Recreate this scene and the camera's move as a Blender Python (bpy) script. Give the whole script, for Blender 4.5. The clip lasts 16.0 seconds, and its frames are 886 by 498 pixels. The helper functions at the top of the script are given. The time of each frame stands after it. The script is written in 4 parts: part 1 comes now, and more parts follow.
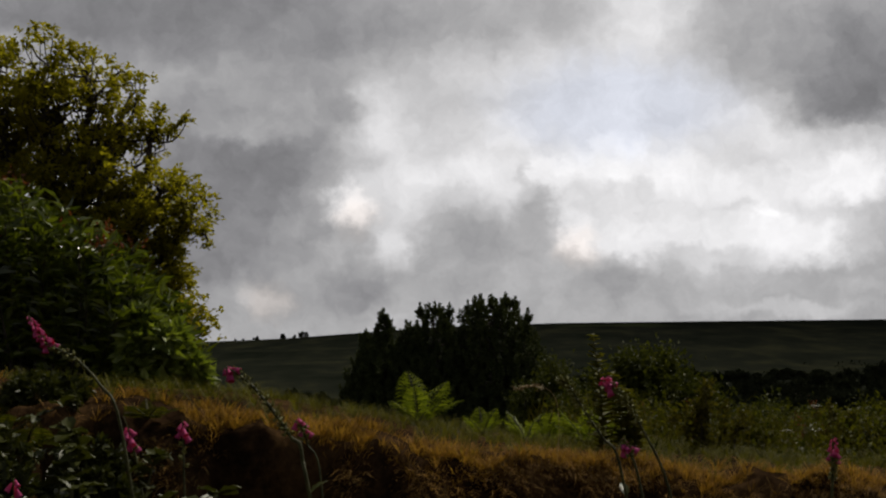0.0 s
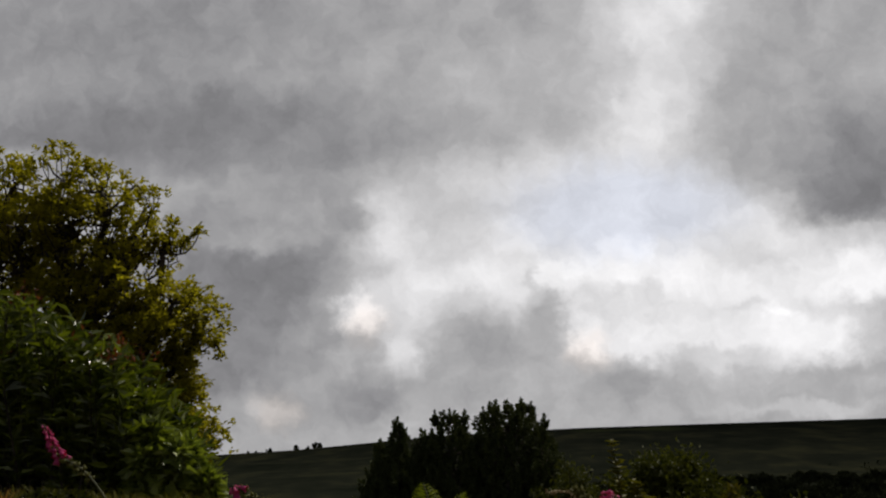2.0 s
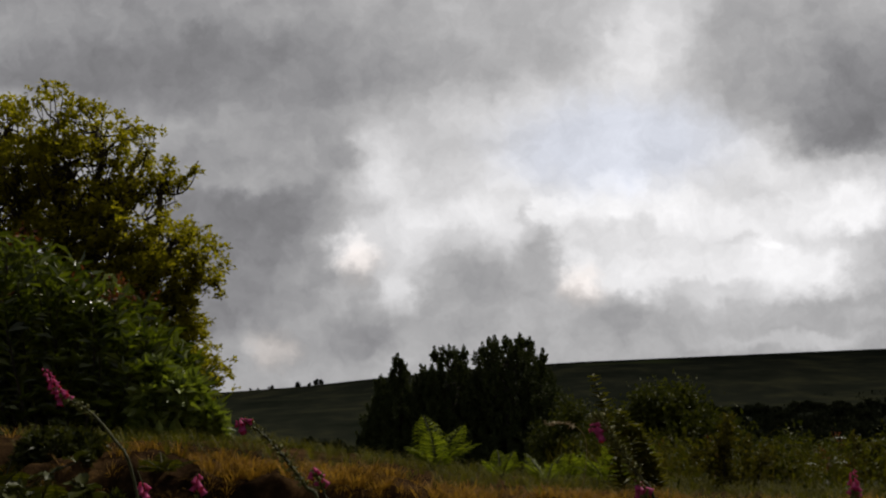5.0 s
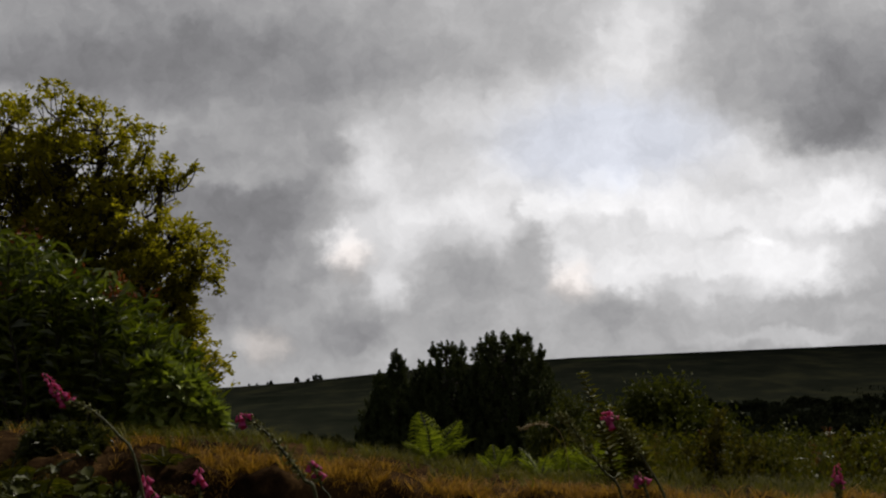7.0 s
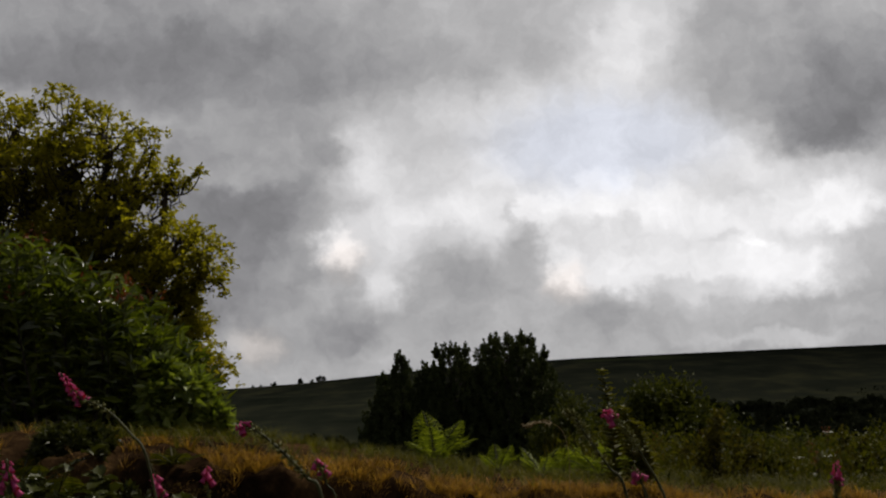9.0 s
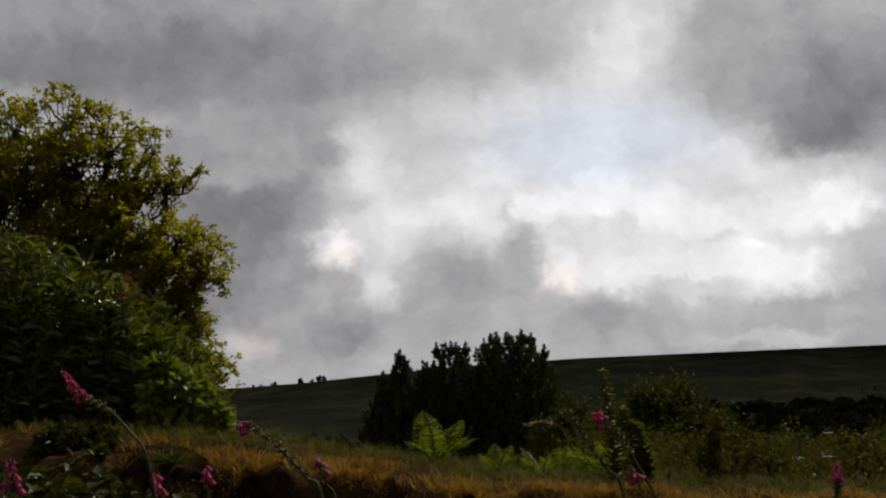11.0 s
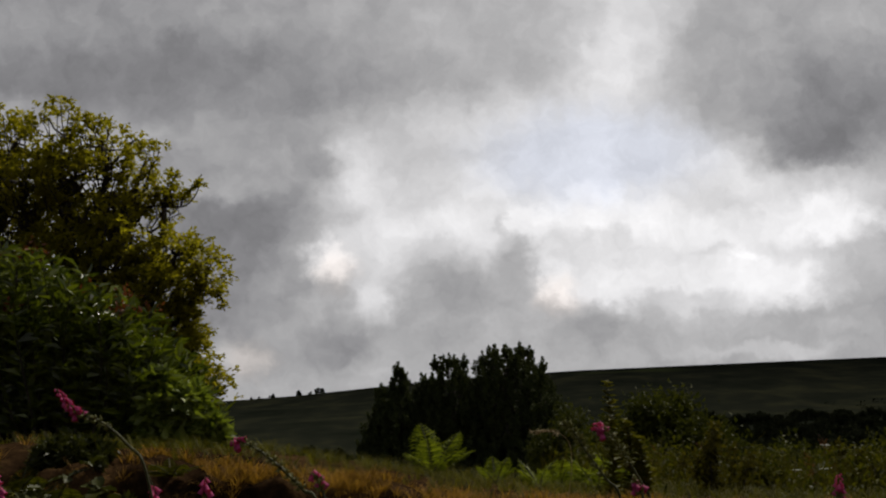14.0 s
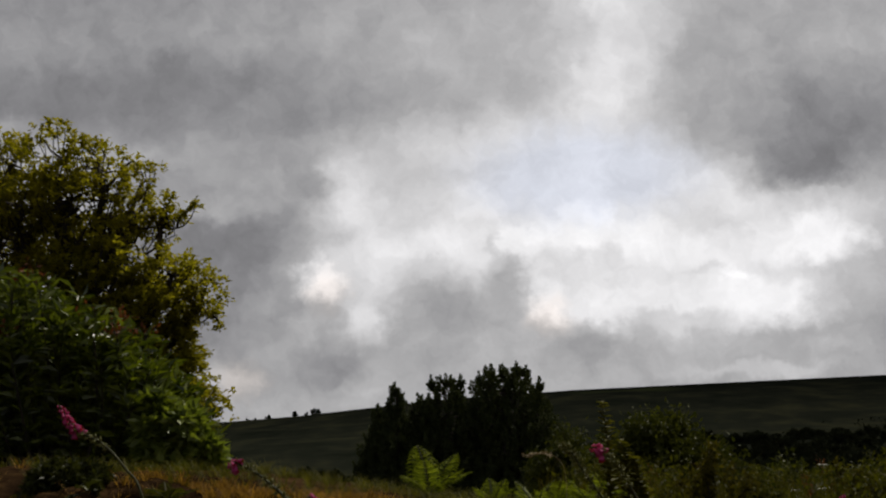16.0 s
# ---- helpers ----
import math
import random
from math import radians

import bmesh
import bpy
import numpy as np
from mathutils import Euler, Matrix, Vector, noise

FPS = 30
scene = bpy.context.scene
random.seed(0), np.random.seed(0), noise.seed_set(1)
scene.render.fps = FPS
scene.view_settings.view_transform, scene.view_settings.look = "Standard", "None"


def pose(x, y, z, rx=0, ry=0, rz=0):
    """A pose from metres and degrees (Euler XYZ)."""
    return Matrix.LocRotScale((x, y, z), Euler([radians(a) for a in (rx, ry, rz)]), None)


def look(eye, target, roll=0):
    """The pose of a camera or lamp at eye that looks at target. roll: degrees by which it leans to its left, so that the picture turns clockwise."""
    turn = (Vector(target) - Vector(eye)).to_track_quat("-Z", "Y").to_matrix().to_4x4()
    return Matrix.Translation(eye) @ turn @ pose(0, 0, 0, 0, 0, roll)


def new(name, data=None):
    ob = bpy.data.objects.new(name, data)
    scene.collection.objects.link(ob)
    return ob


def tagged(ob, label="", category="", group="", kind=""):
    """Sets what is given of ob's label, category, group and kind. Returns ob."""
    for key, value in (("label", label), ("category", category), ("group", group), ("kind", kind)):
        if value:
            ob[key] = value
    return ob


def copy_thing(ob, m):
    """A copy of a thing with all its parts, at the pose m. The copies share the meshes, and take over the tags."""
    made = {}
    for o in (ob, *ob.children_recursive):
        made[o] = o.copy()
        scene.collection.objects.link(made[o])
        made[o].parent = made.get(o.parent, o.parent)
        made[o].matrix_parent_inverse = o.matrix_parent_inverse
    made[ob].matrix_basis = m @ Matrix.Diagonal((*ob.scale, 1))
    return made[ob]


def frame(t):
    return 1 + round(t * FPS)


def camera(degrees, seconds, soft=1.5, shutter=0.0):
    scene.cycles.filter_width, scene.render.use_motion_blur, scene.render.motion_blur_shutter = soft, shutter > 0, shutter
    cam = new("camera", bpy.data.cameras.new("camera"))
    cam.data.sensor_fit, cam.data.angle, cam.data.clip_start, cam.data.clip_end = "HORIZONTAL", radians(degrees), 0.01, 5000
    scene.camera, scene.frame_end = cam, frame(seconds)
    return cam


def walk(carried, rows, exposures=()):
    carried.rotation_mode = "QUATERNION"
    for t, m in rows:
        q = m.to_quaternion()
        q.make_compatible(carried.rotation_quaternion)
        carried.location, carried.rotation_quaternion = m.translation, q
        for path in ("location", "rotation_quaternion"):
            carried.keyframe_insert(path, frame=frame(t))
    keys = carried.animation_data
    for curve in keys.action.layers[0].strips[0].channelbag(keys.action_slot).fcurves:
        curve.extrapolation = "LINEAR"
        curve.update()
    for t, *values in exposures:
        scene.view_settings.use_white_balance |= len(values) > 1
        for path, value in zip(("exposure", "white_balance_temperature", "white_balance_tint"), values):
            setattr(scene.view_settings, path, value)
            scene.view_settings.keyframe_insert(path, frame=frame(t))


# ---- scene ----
cam = camera(50, 16.0, soft=2.2)
EYE = 1.6


def held(yaw, pitch, roll, x, y, z):
    return pose(x, y, EYE + z, 90 + pitch, 0, yaw) @ pose(0, 0, 0, 0, 0, roll)


walk(cam, [(t, held(*p)) for t, *p in (
    (0, -0.523, 7.202, -0.547, -0.097, 0.144, 0.031),
    (0.5, -0.400, 7.290, -0.301, -0.104, 0.145, 0.034),
    (1, -0.209, 7.283, -0.670, -0.095, 0.164, 0.035),
    (1.5, -0.002, 8.772, -1.247, -0.102, 0.235, 0.039),
    (2, 0.106, 13.589, -1.706, -0.096, 0.182, 0.037),
    (2.5, 0.115, 10.767, -1.851, -0.107, 0.237, 0.036),
    (3, 0.147, 10.127, -1.999, -0.103, 0.219, 0.034),
    (3.5, 0.144, 9.988, -2.075, -0.103, 0.243, 0.038),
    (4, 0.106, 9.866, -2.338, -0.097, 0.198, 0.028),
    (6.5, 0.127, 9.705, -2.385, -0.093, 0.140, 0.034),
    (7, 0.066, 9.521, -2.363, -0.074, 0.053, 0.029),
    (7.5, 0.198, 9.620, -2.392, -0.065, -0.041, 0.022),
    (8, 0.268, 9.627, -2.432, -0.063, -0.075, 0.026),
    (8.5, 0.274, 9.624, -2.385, -0.064, -0.079, 0.025),
    (9, 0.265, 9.588, -2.482, -0.064, -0.055, 0.024),
    (11.5, 0.290, 9.580, -2.377, -0.063, -0.062, 0.025),
    (12, 0.263, 9.576, -2.423, -0.065, -0.070, 0.026),
    (12.5, 0.275, 9.579, -2.391, -0.063, -0.083, 0.025),
    (13, 0.234, 9.731, -2.396, -0.063, -0.042, 0.026),
    (13.5, 0.194, 9.997, -2.404, -0.058, -0.072, 0.026),
    (14, 0.163, 10.306, -2.420, -0.056, -0.090, 0.022),
    (14.5, 0.060, 10.617, -2.460, -0.059, -0.132, 0.020),
    (15, -0.008, 10.947, -2.461, -0.064, -0.074, 0.025),
    (15.5, -0.048, 11.289, -2.547, -0.055, -0.084, 0.023),
    (16, -0.130, 11.482, -2.680, -0.056, -0.098, 0.029),
)], exposures=[(0, 0.0), (16, 0.0)])

# ---- world, sun ----
SUN_AZ, SUN_EL = 36.0, 50.0
world = bpy.data.worlds.new("world")
scene.world = world
world.use_nodes = True
wn = world.node_tree.nodes
wl = world.node_tree.links
sky = wn.new("ShaderNodeTexSky")
sky.sky_type, sky.sun_disc = "NISHITA", False
sky.sun_elevation, sky.sun_rotation = radians(SUN_EL), radians(SUN_AZ)
wmix = wn.new("ShaderNodeMix")
wmix.data_type = "RGBA"
wmix.inputs[0].default_value = 0.8
wmix.inputs[7].default_value = (2.0, 2.1, 2.3, 1)
wl.new(sky.outputs[0], wmix.inputs[6])
wl.new(wmix.outputs[2], wn["Background"].inputs[0])
wn["Background"].inputs[1].default_value = 0.05

sun = new("sun", bpy.data.lights.new("sun", "SUN"))
sun.data.energy, sun.data.angle, sun.data.color = 3.3, radians(2.0), (1.0, 0.93, 0.80)
a, e = radians(SUN_AZ), radians(SUN_EL)
sun.matrix_world = look((0, 0, 60), (-math.sin(a) * math.cos(e), -math.cos(a) * math.cos(e), 60 - math.sin(e)))


# ---- materials ----
class Nodes:
    """Short hand for building a node tree."""

    def __init__(self, name):
        self.mat = bpy.data.materials.new(name)
        self.mat.use_nodes = True
        self.n, self.l = self.mat.node_tree.nodes, self.mat.node_tree.links
        self.n.clear()

    def add(self, kind, **props):
        node = self.n.new("ShaderNode" + kind)
        for key, value in props.items():
            setattr(node, key, value)
        return node

    def put(self, value, socket):
        if isinstance(value, bpy.types.NodeSocket):
            self.l.new(value, socket)
        elif value is not None:
            socket.default_value = value

    def math(self, op, *args, clamp=False):
        node = self.add("Math", operation=op, use_clamp=clamp)
        for i, v in enumerate(args):
            self.put(v, node.inputs[i])
        return node.outputs[0]

    def vec(self, op, *args):
        node = self.add("VectorMath", operation=op)
        for i, v in enumerate(args):
            self.put(v, node.inputs[i])
        return node.outputs["Value"] if op in ("DOT_PRODUCT", "LENGTH") else node.outputs["Vector"]

    def noise(self, where, scale, detail=4.0, rough=0.55, out=0):
        node = self.add("TexNoise")
        self.put(where, node.inputs["Vector"])
        node.inputs["Scale"].default_value = scale
        node.inputs["Detail"].default_value = detail
        node.inputs["Roughness"].default_value = rough
        return node.outputs[out]

    def span(self, value, a, b, c=0.0, d=1.0, smooth=True):
        node = self.add("MapRange", interpolation_type="SMOOTHSTEP" if smooth else "LINEAR")
        for i, v in enumerate((value, a, b, c, d)):
            self.put(v, node.inputs[i])
        return node.outputs[0]

    def mix(self, factor, a, b):
        node = self.add("Mix", data_type="RGBA")
        for v, i in ((factor, 0), (a, 6), (b, 7)):
            self.put(v, node.inputs[i])
        return node.outputs[2]

    def blend(self, factor, a, b):
        node = self.add("Mix", data_type="FLOAT")
        for v, i in ((factor, 0), (a, 2), (b, 3)):
            self.put(v, node.inputs[i])
        return node.outputs[0]

    def ramp(self, value, *stops):
        node = self.add("ValToRGB")
        el = node.color_ramp.elements
        el[0].position, el[0].color = stops[0][0], (*stops[0][1], 1)
        el[1].position, el[1].color = stops[-1][0], (*stops[-1][1], 1)
        for p, c in stops[1:-1]:
            el.new(p).color = (*c, 1)
        self.put(value, node.inputs[0])
        return node.outputs[0]

    def finish(self, shader):
        out = self.add("OutputMaterial")
        self.l.new(shader, out.inputs[0])
        return self.mat


def surface(name, dark, light, rough=0.8, scale=8.0, bump=0.3, spec=0.3):
    """An opaque natural surface: two colours mixed by coarse and fine noise, with fine relief."""
    g = Nodes(name)
    where = g.add("TexCoord").outputs["Object"]
    coarse, fine = g.noise(where, scale, 3), g.noise(where, scale * 7, 5, 0.65)
    k = g.span(g.math("ADD", g.math("MULTIPLY", coarse, 0.6), g.math("MULTIPLY", fine, 0.4)), 0.35, 0.65)
    b = g.add("BsdfPrincipled")
    g.put(g.mix(k, (*dark, 1), (*light, 1)), b.inputs["Base Color"])
    b.inputs["Roughness"].default_value = rough
    b.inputs["Specular IOR Level"].default_value = spec
    if bump:
        r = g.add("Bump")
        r.inputs["Strength"].default_value = bump
        r.inputs["Distance"].default_value = 0.01
        g.put(fine, r.inputs["Height"])
        g.l.new(r.outputs[0], b.inputs["Normal"])
    return g.finish(b.outputs[0])


def leafy(name, dark, light, through_light=0.35, rough=0.45, spec=0.4, patch=1.5):
    """Leaf blades: colour differs from leaf to leaf and in larger patches; part of the light passes through."""
    g = Nodes(name)
    where = g.add("NewGeometry")
    each = where.outputs["Random Per Island"]
    big = g.noise(where.outputs["Position"], patch, 2)
    k = g.span(g.math("ADD", g.math("MULTIPLY", each, 0.6), g.math("MULTIPLY", big, 0.5)), 0.2, 0.9, smooth=False)
    colour = g.mix(k, (*dark, 1), (*light, 1))
    b = g.add("BsdfPrincipled")
    g.put(colour, b.inputs["Base Color"])
    b.inputs["Roughness"].default_value = rough
    b.inputs["Specular IOR Level"].default_value = spec
    t = g.add("BsdfTranslucent")
    g.put(g.vec("MULTIPLY", colour, (1.12, 1.15, 0.5)), t.inputs[0])
    m = g.add("MixShader")
    m.inputs[0].default_value = through_light
    g.l.new(b.outputs[0], m.inputs[1])
    g.l.new(t.outputs[0], m.inputs[2])
    return g.finish(m.outputs[0])


OAK = leafy("oak_leaf", (0.12, 0.115, 0.010), (0.38, 0.33, 0.024), 0.58, 0.55, 0.12)
LAUREL = leafy("laurel_leaf", (0.020, 0.034, 0.003), (0.15, 0.18, 0.012), 0.33, 0.36, 0.6)
REDTIP = leafy("red_shoot", (0.09, 0.028, 0.012), (0.20, 0.06, 0.03), 0.3, 0.6, 0.1)
PINE = leafy("pine_needle", (0.026, 0.036, 0.014), (0.075, 0.085, 0.028), 0.12, 0.7, 0.08)
SCRUB = leafy("scrub_leaf", (0.024, 0.031, 0.005), (0.075, 0.080, 0.012), 0.3, 0.6, 0.08)
WEED = leafy("weed_leaf", (0.020, 0.026, 0.0035), (0.092, 0.090, 0.010), 0.35, 0.65, 0.05)
FERN = leafy("fern_leaf", (0.08, 0.105, 0.010), (0.26, 0.30, 0.028), 0.45, 0.5, 0.15)
RANK = leafy("rank_grass", (0.028, 0.028, 0.004), (0.105, 0.088, 0.013), 0.3, 0.7, 0.06)
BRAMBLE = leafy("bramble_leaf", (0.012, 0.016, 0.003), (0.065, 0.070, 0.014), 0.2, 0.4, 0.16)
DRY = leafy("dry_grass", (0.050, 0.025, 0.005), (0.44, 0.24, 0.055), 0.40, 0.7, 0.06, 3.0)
GRASS = leafy("green_grass", (0.042, 0.046, 0.005), (0.14, 0.125, 0.015), 0.35, 0.6, 0.08)
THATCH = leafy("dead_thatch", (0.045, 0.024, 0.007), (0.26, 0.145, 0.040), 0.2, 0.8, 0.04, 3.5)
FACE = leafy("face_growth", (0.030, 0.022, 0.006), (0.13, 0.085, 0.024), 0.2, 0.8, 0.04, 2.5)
# laurel leaf again, its base colour raised to stand for sunlit leaves
GLOSSY_LIT = leafy("glossy_lit_leaf", (0.05, 0.078, 0.008), (0.26, 0.31, 0.045), 0.35, 0.50, 1.0)
FARTREE = leafy("far_leaf", (0.014, 0.017, 0.010), (0.030, 0.034, 0.018), 0.05, 0.9, 0.0)
BELL = leafy("bell_petal", (0.44, 0.045, 0.19), (0.68, 0.12, 0.33), 0.45, 0.6, 0.15)
CAPSULE = surface("green_capsule", (0.08, 0.085, 0.014), (0.22, 0.21, 0.045), 0.6, 30)
# stem greens lowered throughout to stand for shade on the lower stems
STEM = surface("green_stem", (0.024, 0.027, 0.006), (0.066, 0.066, 0.016), 0.7, 20)
BARK = surface("bark", (0.02, 0.016, 0.011), (0.06, 0.048, 0.034), 0.9, 6, 0.6)
WHITE = surface("white_petal", (0.55, 0.55, 0.45), (0.78, 0.78, 0.68), 0.7, 40, 0)
STRAW = surface("straw", (0.20, 0.14, 0.06), (0.36, 0.27, 0.13), 0.7, 25)


def ground_material():
    g = Nodes("ground")
    where = g.add("NewGeometry").outputs["Position"]
    xyz = g.add("SeparateXYZ")
    g.put(where, xyz.inputs[0])
    lump, grit = g.noise(where, 1.7, 3), g.noise(where, 14, 6, 0.65)
    k = g.math("ADD", g.math("MULTIPLY", lump, 0.5), g.math("MULTIPLY", grit, 0.5))
    near = g.ramp(k, (0.38, (0.010, 0.006, 0.0035)), (0.5, (0.028, 0.016, 0.008)), (0.64, (0.075, 0.043, 0.018)))
    wide, mid = g.noise(where, 0.006, 4), g.noise(where, 0.05, 5, 0.6)
    tall = g.noise(g.vec("MULTIPLY", where, (0.03, 0.014, 0)), 1.0, 6, 0.62)
    k2 = g.math("ADD", g.math("MULTIPLY", wide, 0.3), g.math("ADD", g.math("MULTIPLY", mid, 0.2), g.math("MULTIPLY", tall, 0.5)))
    # moor colours set near black to stand for cloud shade over the slope
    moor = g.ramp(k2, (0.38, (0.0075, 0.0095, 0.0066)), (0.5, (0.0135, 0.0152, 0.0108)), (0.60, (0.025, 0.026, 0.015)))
    # a mown pasture on the near side of the valley
    fx = g.span(g.math("ABSOLUTE", g.math("SUBTRACT", xyz.outputs[0], 88.0)), 44, 40)
    fy = g.span(g.math("ABSOLUTE", g.math("SUBTRACT", xyz.outputs[1], 150.0)), 40, 36)
    meadow = g.mix(mid, (0.035, 0.055, 0.010, 1), (0.055, 0.075, 0.016, 1))
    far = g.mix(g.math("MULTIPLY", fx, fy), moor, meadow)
    # a paler grassy strip high on the moor
    strip = g.math("MULTIPLY", g.span(g.math("ABSOLUTE", g.math("SUBTRACT", xyz.outputs[1], 1010.0)), 42, 8),
                   g.span(g.math("ABSOLUTE", g.math("SUBTRACT", xyz.outputs[0], 190.0)), 80, 20))
    far = g.mix(g.math("MULTIPLY", strip, 0.8), far, (0.032, 0.038, 0.016, 1))
    b = g.add("BsdfPrincipled")
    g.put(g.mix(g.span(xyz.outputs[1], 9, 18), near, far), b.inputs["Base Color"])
    b.inputs["Roughness"].default_value = 1.0
    b.inputs["Specular IOR Level"].default_value = 0.0
    r = g.add("Bump")
    r.inputs["Strength"].default_value = 0.8
    r.inputs["Distance"].default_value = 0.03
    g.put(grit, r.inputs["Height"])
    g.l.new(r.outputs[0], b.inputs["Normal"])
    return g.finish(b.outputs[0])


# ---- cloud layer ----
CHART_PITCH, CHART_YAW = radians(7.3), radians(-0.4)


def cloud_material():
    """Broken grey cloud: soft patches of set brightness, their edges torn by noise."""
    g = Nodes("cloud")
    d = g.vec("NORMALIZE", g.add("TexCoord").outputs["Object"])
    cp, sp, cy, sy = math.cos(CHART_PITCH), math.sin(CHART_PITCH), math.cos(CHART_YAW), math.sin(CHART_YAW)
    depth = g.math("MAXIMUM", g.vec("DOT_PRODUCT", d, (-sy * cp, cy * cp, sp)), 0.12)
    u = g.math("DIVIDE", g.vec("DOT_PRODUCT", d, (cy, sy, 0)), depth)
    v = g.math("DIVIDE", g.vec("DOT_PRODUCT", d, (sy * sp, -cy * sp, cp)), depth)
    flat = g.add("CombineXYZ")
    g.put(g.math("MULTIPLY_ADD", u, 16.81, 7.84), flat.inputs[0])
    g.put(g.math("MULTIPLY_ADD", v, -16.81, 4.41), flat.inputs[1])
    p0 = flat.outputs[0]
    stretch = g.vec("ADD", p0, (3.0, 7.0, 2.0))
    def ripple(scale, detail, amount):
        shift = g.vec("SUBTRACT", g.noise(stretch, scale, detail, 0.55, 1), (0.5, 0.5, 0.5))
        return g.vec("MULTIPLY", shift, (amount, amount * 0.8, 0))

    p = g.vec("ADD", p0, g.vec("ADD", ripple(0.8, 2, 0.55), g.vec("ADD", ripple(2.0, 4, 0.75), ripple(5.0, 5, 0.28))))
    state = [g.blend(g.span(g.noise(stretch, 0.22, 4), 0.35, 0.65), 0.42, 0.60)]

    def patch(x, y, rx, ry, tone, amount=1.0, hard=0.0):
        away = g.vec("LENGTH", g.vec("MULTIPLY", g.vec("SUBTRACT", p, (x, y, 0)), (1 / rx, 1 / ry, 0)))
        state[0] = g.blend(g.span(away, 1.25, hard, 0.0, amount), state[0], tone)

    # the broad pale field and the grey decks round it
    patch(7.8, 2.0, 15.0, 8.0, 0.64, 1.0, 0.6)
    patch(8.0, 5.6, 11.0, 1.1, 0.66)
    patch(11.9, 2.7, 5.1, 2.3, 0.85, 1.0, 0.5)
    patch(11.5, 0.2, 1.5, 1.7, 0.85)
    patch(9.2, 1.5, 1.9, 0.8, 0.82, 0.9)
    patch(11.9, -1.6, 2.0, 1.5, 0.88)
    patch(9.2, -0.5, 2.2, 1.0, 0.69, 0.9, 0.1)
    patch(2.6, 0.2, 4.6, 1.0, 0.49, 0.95, 0.3)
    patch(5.4, 0.6, 2.2, 0.7, 0.54, 0.85, 0.1)
    patch(4.0, -2.4, 6.5, 1.7, 0.60, 0.95)
    patch(2.0, -1.6, 4.2, 1.5, 0.53, 0.9)
    patch(0.0, 0.75, 1.8, 0.30, 0.66, 0.7)
    patch(4.8, 1.75, 2.1, 0.75, 0.60, 0.9, 0.3)
    patch(3.6, 3.7, 1.7, 1.9, 0.50, 0.95, 0.45)
    patch(4.9, 3.0, 1.0, 0.9, 0.49, 0.9, 0.2)
    patch(4.4, 2.3, 0.9, 0.30, 0.66, 0.85, 0.2)
    patch(5.4, 4.3, 0.9, 0.7, 0.60, 0.9, 0.2)
    patch(4.3, 5.3, 1.5, 0.5, 0.63, 0.9, 0.2)
    patch(15.3, 1.3, 2.0, 1.35, 0.49, 0.95, 0.2)
    patch(13.6, 0.9, 1.5, 1.1, 0.61, 0.85, 0.2)
    patch(15.2, -1.2, 2.8, 1.6, 0.64, 0.95, 0.2)
    patch(15.0, 1.9, 1.0, 0.5, 0.44, 0.7, 0.1)
    patch(11.5, 0.4, 0.7, 0.9, 0.89, 0.8, 0.0)
    # the torn bright edge that climbs to the left of the blue gap
    patch(7.0, 2.3, 0.85, 1.0, 0.89, 0.9, 0.0)
    patch(6.7, 1.65, 0.5, 0.4, 0.84, 0.6, 0.0)
    patch(6.25, 2.6, 0.45, 0.5, 0.72, 0.7, 0.2)
    patch(7.3, 3.3, 0.9, 0.6, 0.88, 0.9, 0.3)
    patch(6.5, 3.6, 0.85, 0.55, 0.86, 0.8, 0.0)
    patch(6.3, 3.65, 0.50, 0.45, 0.96, 0.95, 0.1)
    patch(7.1, 4.3, 0.60, 0.65, 0.86, 0.9, 0.0)
    patch(6.1, 4.5, 0.5, 0.45, 0.68, 0.8, 0.2)
    # heaped tops along the lower edge of the gap
    patch(9.05, 2.35, 0.55, 0.40, 0.88, 0.85, 0.4)
    patch(8.3, 3.1, 0.85, 0.42, 0.93, 0.9, 0.1)
    patch(9.75, 3.05, 0.6, 0.38, 0.95, 0.9, 0.4)
    patch(10.95, 2.95, 0.85, 0.62, 0.95, 0.9, 0.5)
    patch(12.0, 3.2, 0.7, 0.48, 0.93, 0.9, 0.5)
    patch(13.3, 3.5, 1.3, 0.45, 0.90, 0.9, 0.4)
    patch(15.0, 3.25, 1.1, 0.45, 0.94, 0.9, 0.5)
    patch(9.3, 3.25, 0.16, 0.40, 0.74, 0.6, 0.0)
    patch(11.0, 3.45, 0.9, 0.25, 0.81, 0.8, 0.2)
    patch(8.0, 3.55, 0.5, 0.30, 0.80, 0.7, 0.2)
    # the grey belly below them
    patch(8.5, 4.4, 1.3, 0.75, 0.62, 1.0, 0.1)
    patch(9.55, 3.85, 0.5, 0.55, 0.66, 0.9, 0.3)
    patch(8.1, 5.1, 1.1, 0.35, 0.63, 0.8, 0.2)
    # the second, lower heap
    patch(12.0, 4.2, 2.0, 0.40, 0.92, 0.9, 0.4)
    patch(10.3, 4.2, 0.35, 0.45, 0.94, 0.9, 0.3)
    patch(14.1, 4.3, 1.4, 0.55, 0.95, 0.95, 0.35)
    patch(13.05, 3.74, 0.30, 0.12, 0.81, 0.7, 0.1)
    patch(13.55, 3.92, 0.28, 0.20, 0.97, 0.9, 0.3)
    patch(12.7, 4.6, 1.2, 0.25, 0.80, 0.8, 0.2)
    patch(10.9, 5.05, 0.8, 0.55, 0.62, 0.97, 0.2)
    patch(9.9, 5.4, 0.6, 0.35, 0.67, 0.8, 0.2)
    patch(12.6, 5.2, 1.2, 0.35, 0.68, 0.9, 0.3)
